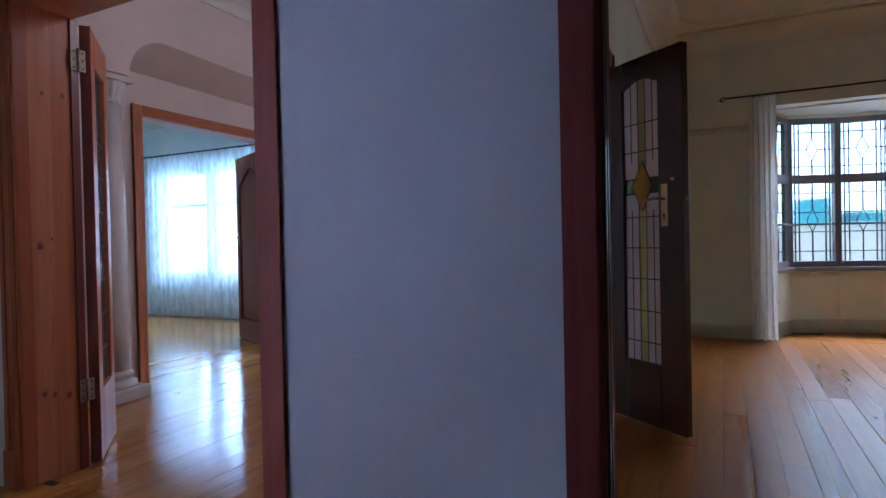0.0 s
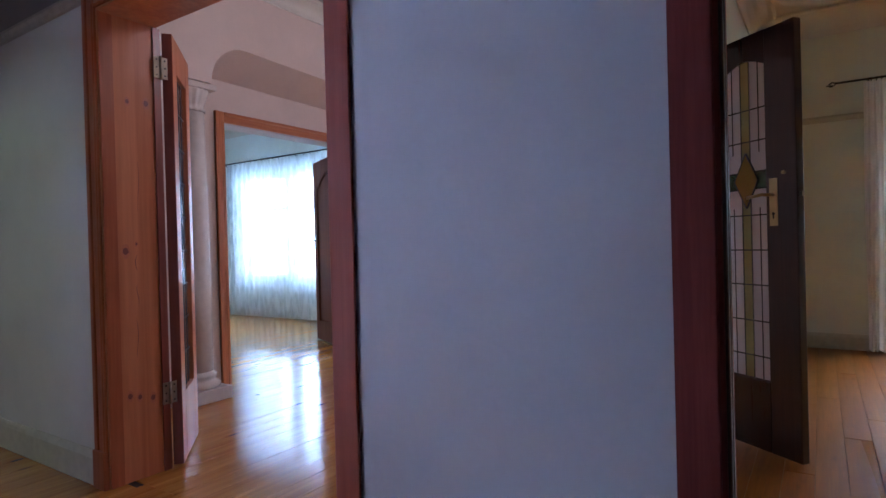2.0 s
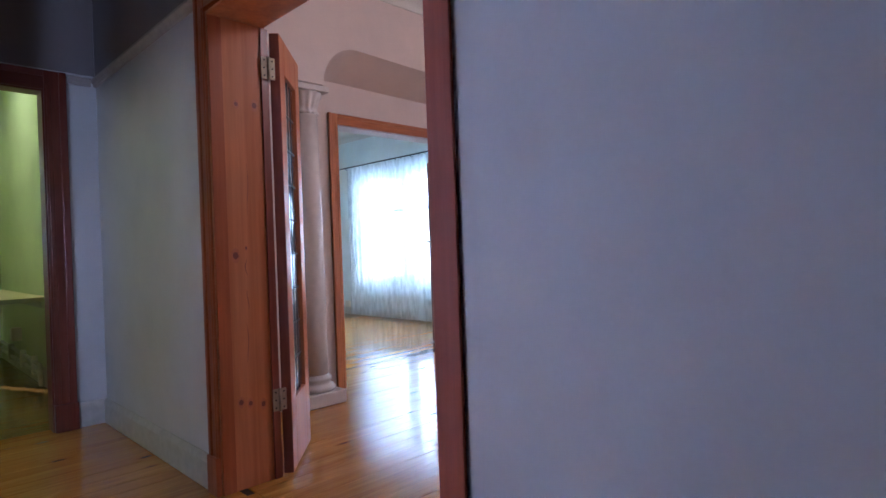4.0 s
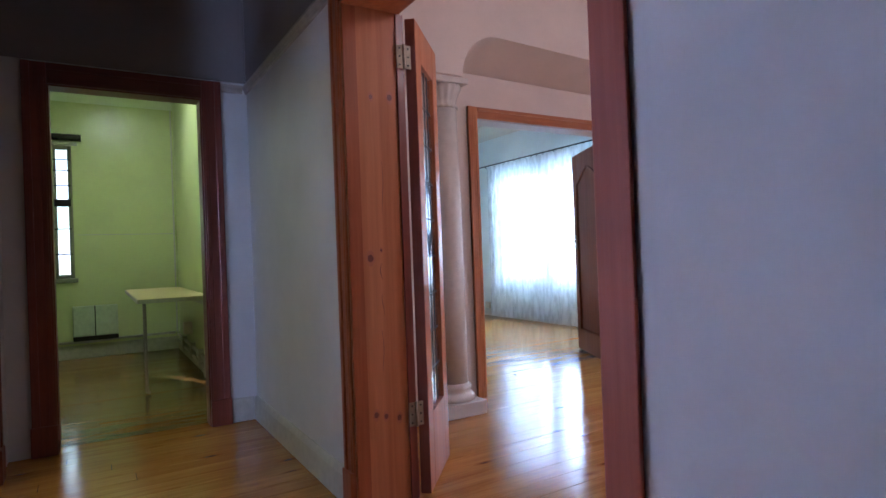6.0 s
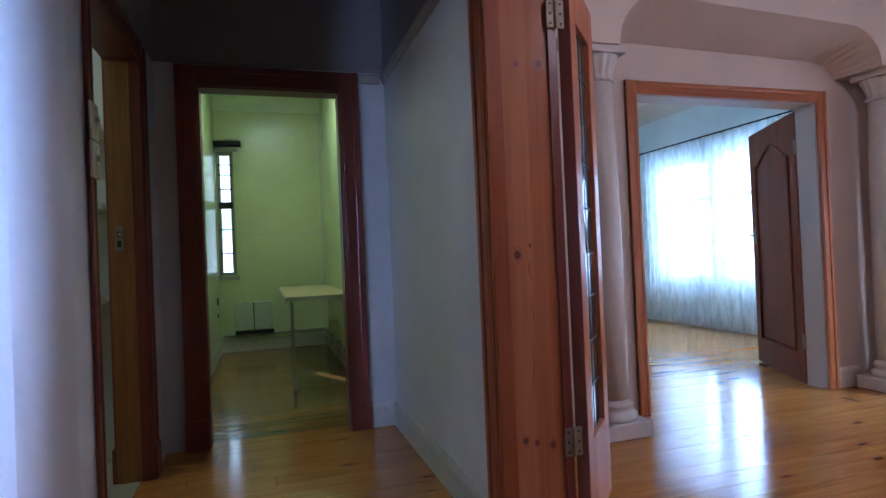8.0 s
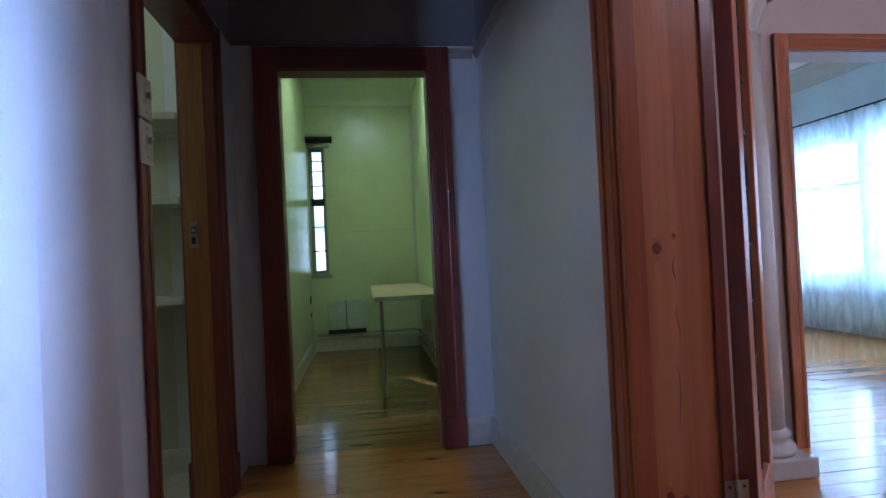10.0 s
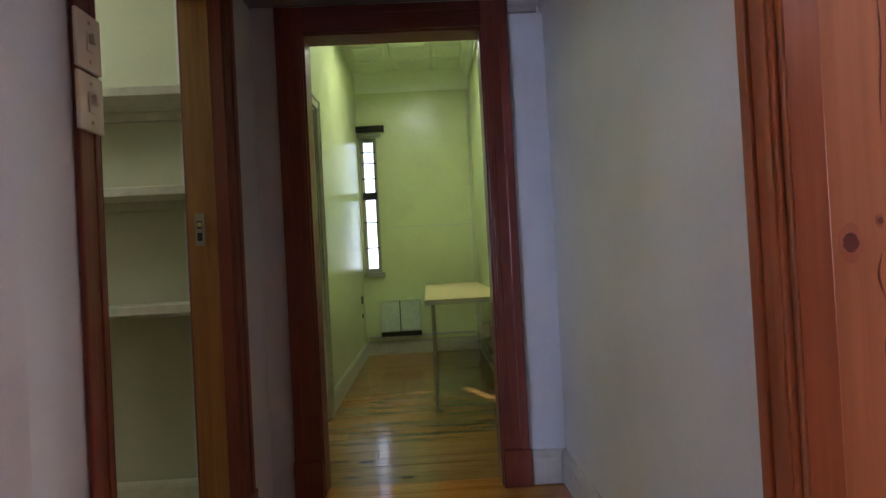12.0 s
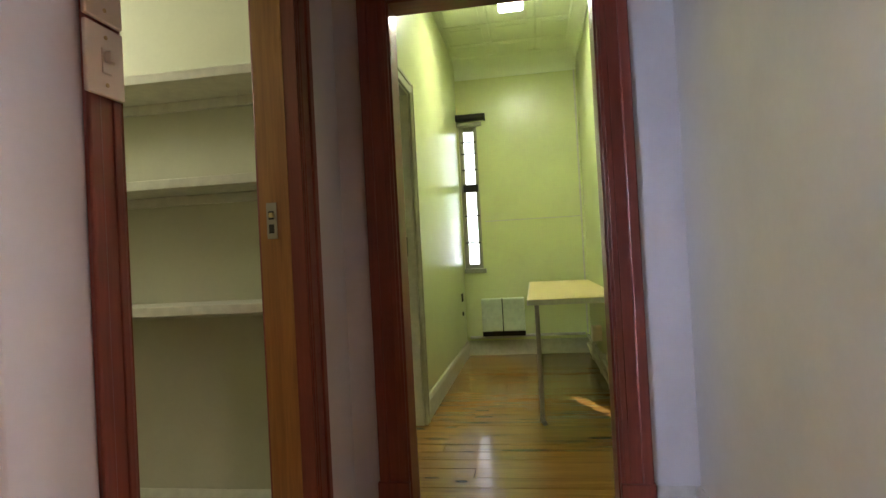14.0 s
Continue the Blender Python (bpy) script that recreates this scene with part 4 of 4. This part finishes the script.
for k in range(6):
    x = -1.4 + 0.035 * k
    part("ring", tube(bmesh.new(), [(x, 7.8 + 0.016 * math.cos(a), 2.304 + 0.018 * math.sin(a)) for a in (i * math.pi / 6 for i in range(13))], 0.0025, 6), BLACK, rod)
cur = thing("curtain", pose(0, 0, 0), "white cotton curtain drawn to the side of the bay", "curtain", "bay curtains")
part("cloth", drape(bmesh.new(), -1.46, -1.225, 7.8, 0.02, 2.29, 5, 0.022, 4, 0.93), COTTON, cur)

rod2 = thing("curtain_rod", pose(0, 0, 0), "long thin black curtain rod above lace curtains", "curtain rod")
part("pole", tube(bmesh.new(), [(-9.6, 7.38, 2.33), (-6.2, 7.38, 2.33)], 0.009), BLACK, rod2)
for x in (-9.45, -7.9, -6.4):
    part("bracket", tube(bmesh.new(), [(x, 7.5, 2.31), (x, 7.42, 2.3), (x, 7.38, 2.32)], 0.007, 8), BLACK, rod2)
for k in range(24):
    x = -9.35 + 0.125 * k
    part("ring", tube(bmesh.new(), [(x, 7.38 + 0.014 * math.cos(a), 2.324 + 0.017 * math.sin(a)) for a in (i * math.pi / 5 for i in range(11))], 0.0025, 6), BLACK, rod2)
for x0, x1, seed in ((-9.4, -8.17, 5), (-8.23, -6.45, 8)):
    c = thing("lace_curtain", pose(0, 0, 0), "sheer white lace curtain hanging to the floor", "curtain", "lace curtains")
    part("cloth", drape(bmesh.new(), x0, x1, 7.38, 0.02, 2.31, 11, 0.018, seed, 0.985), SHEER, c)
box_w = thing("socket_box", pose(-9.62, 7.48, 0.12), "small grey socket box on the skirting", "socket")
part("body", slab(-0.06, 0.06, -0.03, 0.0, 0.0, 0.1, 0.006), PLASTIC, box_w)

# lounge ceiling moulding ring with rounded corners
bm = bmesh.new()
ring = []
x0, x1, y0, y1, r = -2.06, 2.9, 3.8, 7.58, 0.4
for cx, cy, a0 in ((x1 - r, y1 - r, 0), (x0 + r, y1 - r, 90), (x0 + r, y0 + r, 180), (x1 - r, y0 + r, 270)):
    for k in range(9):
        a = radians(a0 + 90 * k / 8)
        ring.append((cx + r * math.cos(a), cy + r * math.sin(a)))
prof = [(-0.05, 0.0), (-0.045, -0.018), (-0.02, -0.03), (0.01, -0.034), (0.035, -0.02), (0.05, 0.0)]
loops = []
for i, (x, y) in enumerate(ring):
    p, q = ring[i - 1], ring[(i + 1) % len(ring)]
    t = Vector((q[0] - p[0], q[1] - p[1])).normalized()
    loops.append([bm.verts.new((x + t.y * o, y - t.x * o, H + z)) for o, z in prof])
for i in range(len(loops)):
    a, b = loops[i], loops[(i + 1) % len(loops)]
    for k in range(len(prof) - 1):
        bm.faces.new((a[k], a[k + 1], b[k + 1], b[k])).smooth = True
structure("trim_ceiling_ring", bm, "cream plaster ceiling moulding with rounded corners", "ceiling moulding", CREAM)

# passage ceiling of pressed panels, in one mesh
bm = slab(-9.7, -6.12, 1.76, 3.0, 3.03, 3.1)
for i in range(8):
    for j in range(3):
        x, y = -9.62 + 0.44 * i, 1.8 + 0.4 * j
        box(bm, x, x + 0.43, y, y + 0.39, 3.018, 3.03, 0.008)
        box(bm, x + 0.06, x + 0.36, y + 0.05, y + 0.33, 3.01, 3.018, 0.006)
structure("ceiling_passage", bm, "pale green pressed panel ceiling", "ceiling", PRESSED)

# passage lamp
lampbox = thing("ceiling_light", pose(-8.11, 2.405, 2.92), "square white ceiling light, switched on", "ceiling light")
part("base", slab(-0.22, 0.22, -0.1, 0.1, 0.03, 0.075, 0.006), PLASTIC, lampbox)
GLOW = bpy.data.materials.new("lit_diffuser")
GLOW.use_nodes = True
GLOW.node_tree.nodes["Principled BSDF"].inputs["Emission Color"].default_value = (0.97, 1.0, 0.86, 1)
GLOW.node_tree.nodes["Principled BSDF"].inputs["Emission Strength"].default_value = 16
part("diffuser", slab(-0.215, 0.215, -0.095, 0.095, -0.004, 0.03, 0.012), GLOW, lampbox, "glowing white diffuser")

# ---- pantry ----
for z, label in ((1.728, "deep painted upper pantry shelf"), (1.335, "thin painted middle pantry shelf"), (0.868, "painted lower pantry shelf")):
    s = thing("pantry_shelf", pose(-5.75, 0.6, z), label, "shelf", "pantry shelves")
    part("board", slab(-0.25, 0.02, -0.88, 0.93, 0, 0.025, 0.003), SHELF, s)
    part("lip", slab(0.0205, 0.035, -0.88, 0.93, -0.008, 0.028, 0.003), SHELF, s)
    part("cleat", slab(-0.25, -0.23, -0.85, 0.9, -0.04, -0.001, 0.002), SHELF, s)
skirting("baseboard_pantry", pose(-6.0, -0.28, 0, 0, 0, 90), 1.8, SHELF, "low painted pantry skirting", 0.12)

strike = thing("strike_plate", pose(-5.5985, 1.625, 1.175), "worn steel strike plate let into the jamb", "strike plate")
part("plate", slab(0, 0.004, -0.018, 0.018, -0.06, 0.06, 0.001), STEEL, strike)
part("latch_hole", slab(0.0035, 0.005, -0.01, 0.008, 0.004, 0.032), BLACK, strike)
part("bolt_hole", slab(0.0035, 0.005, -0.01, 0.008, -0.042, -0.012), BLACK, strike)
part("tongue", slab(0.0045, 0.018, -0.004, 0.01, 0.01, 0.026, 0.002), BRASS, strike)

for k, z in enumerate((1.397, 1.529)):
    sw = thing("light_switch", pose(-4.697, 1.748, z), "cream toggle light switch plate on the door frame", "light switch", "switches")
    part("plate", slab(-0.045, 0.045, 0, 0.009, -0.062, 0.062, 0.003), PLASTIC, sw)
    part("rocker_surround", slab(-0.012, 0.012, 0.009, 0.012, -0.022, 0.022, 0.001), PLASTIC, sw)
    part("toggle", slab(-0.007, 0.007, 0.011, 0.024, -0.004, 0.016, 0.002), PLASTIC, sw)
    for dz in (-0.042, 0.042):
        part("screw", tube(bmesh.new(), [(0, 0.008, dz), (0, 0.0105, dz)], 0.004, 10), BRASS, sw)

# ---- passage things ----
tb = thing("folding_table", pose(0, 0, 0), "narrow wall table with yellowed laminate top and one steel leg", "table")
part("tabletop", slab(-9.3, -7.2, 2.43, 2.965, 0.715, 0.75, 0.006), LAMINATE, tb)
part("edge_band", slab(-9.3, -7.196, 2.424, 2.4295, 0.716, 0.747, 0.001), SKIRT, tb)
part("end_band", slab(-7.1995, -7.194, 2.43, 2.965, 0.716, 0.747, 0.001), SIDEPAINT, tb, "grey edge strip")
for x, y in ((-7.3, 2.48),):
    part("leg", tube(bmesh.new(), [(x, y, 0.715), (x, y, 0.05), (x + 0.012, y, 0.022), (x + 0.06, y + 0.012, 0.015)], 0.0135, 12), STEEL, tb, "bent steel tube leg")
part("cleat", slab(-9.25, -7.3, 2.93, 2.965, 0.66, 0.7145, 0.003), PIPE, tb, "painted cleat along the wall")

eb = thing("electrical_box", pose(-9.7, 2.14, 0.25), "pale green two-door metal box on the wall", "electrical box")
part("body", slab(0.0, 0.09, -0.21, 0.22, 0.0, 0.33, 0.006), BOXGREY, eb)
part("door", slab(0.09, 0.1, -0.205, -0.005, 0.01, 0.325, 0.004), BOXGREY, eb)
part("door", slab(0.09, 0.1, 0.005, 0.215, 0.01, 0.325, 0.004), BOXGREY, eb)
part("gap", slab(0.09, 0.094, -0.005, 0.005, 0.0, 0.33), BLACK, eb)
part("underside", slab(0.0, 0.08, -0.21, 0.22, -0.05, 0.0, 0.004), BLACK, eb, "dark band under the box")
pw = thing("wall_pipe", pose(0, 0, 0), "painted pipe running low along the end wall", "pipe")
part("run", tube(bmesh.new(), [(-9.66, 1.8, 0.19), (-9.66, 2.1, 0.185), (-9.65, 2.35, 0.2), (-9.66, 2.95, 0.2)], 0.014, 8), PIPE, pw)
part("drop", tube(bmesh.new(), [(-9.67, 2.1, 0.56), (-9.67, 2.105, 0.4), (-9.66, 2.12, 0.19)], 0.006, 8), PIPE, pw)
pr = thing("wall_pipes", pose(0, 0, 0), "painted pipes with elbows under the table", "pipe")
for z, y in ((0.12, 2.955), (0.2, 2.96)):
    part("run", tube(bmesh.new(), [(-9.5, y, z), (-7.6, y, z - 0.02), (-7.55, y, 0.02)], 0.016, 8), PIPE, pr)
for x in (-8.9, -8.3, -7.8):
    part("clamp", slab(x - 0.02, x + 0.02, 2.93, 2.978, 0.08, 0.23, 0.004), PIPE, pr)
part("valve", slab(-8.55, -8.45, 2.9, 2.978, 0.3, 0.42, 0.01), PLASTIC, pr, "cream outlet box")
bl = thing("blind_box", pose(-9.7, 1.85, 2.44), "short dark roller blind over the narrow window", "blind")
part("roller", tube(bmesh.new(), [(0.045, -0.09, 0), (0.045, 0.21, 0)], 0.036, 14), BLACK, bl)
part("bracket", slab(0.0, 0.05, 0.195, 0.21, -0.035, 0.035, 0.002), BLACK, bl)
part("batten", slab(0.0, 0.02, -0.09, 0.17, -0.085, -0.045, 0.002), FRAMEGREY, bl)
cb = thing("wall_cable", pose(0, 0, 0), "thin cable trunking across the end wall", "cable")
part("across", slab(-9.7, -9.692, 2.0, 2.98, 1.365, 1.373, 0.001), PIPE, cb)
part("upright", slab(-9.7, -9.69, 2.965, 2.98, 0.2, 2.86, 0.001), PIPE, cb)
so = thing("wall_outlet", pose(-9.4, 1.762, 0.62), "small dark outlet on the green wall", "socket")
part("plate", slab(-0.03, 0.03, 0, 0.012, -0.04, 0.04, 0.003), BLACK, so)
so2 = thing("wall_outlet", pose(-9.4, 1.762, 0.46), "small dark outlet on the green wall", "socket")
part("plate", slab(-0.02, 0.02, 0, 0.012, -0.02, 0.02, 0.003), BLACK, so2)
lk = thing("side_door_lock", pose(-7.25, 1.68, 1.1), "small dark lock plate on the side door frame", "lock")
part("plate", slab(0.0, 0.012, -0.02, 0.04, -0.06, 0.06, 0.002), BLACK, lk)

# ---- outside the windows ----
# emission on the backdrops stands for daylight glare outside
GLARE = bpy.data.materials.new("glowing_garden_glare")
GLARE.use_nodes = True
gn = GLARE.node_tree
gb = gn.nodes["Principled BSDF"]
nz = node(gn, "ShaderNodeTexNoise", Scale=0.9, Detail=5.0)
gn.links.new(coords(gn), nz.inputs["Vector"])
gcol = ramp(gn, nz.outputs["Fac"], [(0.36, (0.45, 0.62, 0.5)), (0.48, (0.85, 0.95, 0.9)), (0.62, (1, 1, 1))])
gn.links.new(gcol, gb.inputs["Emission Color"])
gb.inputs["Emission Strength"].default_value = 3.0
structure("backdrop_garden", slab(-30, 30, 24, 24.2, -0.5, 12), "glowing backdrop for the bright garden beyond the windows", "backdrop", GLARE)
structure("backdrop_west", slab(-24.2, -24, -20, 12, -0.5, 6), "glowing backdrop for the bright yard beyond the narrow window", "backdrop", GLARE)
TEAL = simple("teal_paint", (0.05, 0.42, 0.5), 0.5)
shed = thing("garden_shed", pose(-0.3, 14.0, -0.5), "teal painted garden shed beyond a white wall", "shed")
part("wall", slab(-0.13, 0.35, 0, 1.6, 0, 2.15, 0.01), TEAL, shed)
part("lean_to", slab(0.6, 1.2, 0.2, 1.6, 0, 1.89, 0.01), TEAL, shed)
garden_wall = thing("garden_wall", pose(0, 12.8, -0.5), "white painted garden wall in the sun", "wall")
part("wall", slab(-8, 8, 0, 0.2, 0, 1.6, 0.01), simple("white_wall_paint", (0.8, 0.8, 0.78), 0.7), garden_wall)
part("coping", slab(-8, 8, -0.03, 0.23, 1.601, 1.66, 0.01), simple("white_coping_paint", (0.75, 0.75, 0.73), 0.7), garden_wall)


# ---- floorboards, last ----
PLANKS = {}


def plank(width, length, mat):
    key = (round(width, 3), round(length, 1), mat.name)
    if key not in PLANKS:
        bm = bmesh.new()
        w, l = width - 0.0009, length - 0.0015
        c = 0.0008
        top = [(-w / 2 + c, c), (w / 2 - c, c), (w / 2 - c, l - c), (-w / 2 + c, l - c)]
        low = [(-w / 2, 0), (w / 2, 0), (w / 2, l), (-w / 2, l)]
        a = [bm.verts.new((x, y, 0.0)) for x, y in top]
        b = [bm.verts.new((x, y, -0.003)) for x, y in low]
        d = [bm.verts.new((x, y, -0.0055)) for x, y in low]
        bm.faces.new(a)
        for p, q in ((a, b), (b, d)):
            for i in range(4):
                bm.faces.new((p[i], p[(i + 1) % 4], q[(i + 1) % 4], q[i]))
        PLANKS[key] = mesh_of("plank", bm, mat)
    return PLANKS[key]


def boards(floor, x0, x1, y0, y1, width, seed, mat=BOARD):
    rnd = random.Random(seed)
    n = int((x1 - x0) / width)
    width = (x1 - x0) / n
    for i in range(n):
        y = y0
        while y1 - y > 0.05:
            left = y1 - y
            l = round(rnd.uniform(1.2, 3.6), 1)
            if left - l < 0.8:
                l = left
            me = plank(width, l, mat)
            ob = new("plank", me)
            ob.parent = floor
            ob.matrix_basis = Matrix.Translation((x0 + width * (i + 0.5), y, rnd.uniform(-0.0006, 0.0006))) @ pose(0, 0, 0, rnd.uniform(-0.02, 0.02), rnd.uniform(-0.16, 0.16), 0)
            y += l


boards(FLOORS["floor_hall"], -6.1, 3.25, -1.0, 3.14, 0.115, 1)
boards(FLOORS["floor_passage"], -9.7, -6.1, -0.35, 3.0, 0.115, 2, BOARD_WORN)
boards(FLOORS["floor_entry"], -5.56, -2.5, 3.14, 7.6, 0.115, 3)
boards(FLOORS["floor_west_room"], -10.1, -5.56, 3.28, 7.5, 0.115, 4)
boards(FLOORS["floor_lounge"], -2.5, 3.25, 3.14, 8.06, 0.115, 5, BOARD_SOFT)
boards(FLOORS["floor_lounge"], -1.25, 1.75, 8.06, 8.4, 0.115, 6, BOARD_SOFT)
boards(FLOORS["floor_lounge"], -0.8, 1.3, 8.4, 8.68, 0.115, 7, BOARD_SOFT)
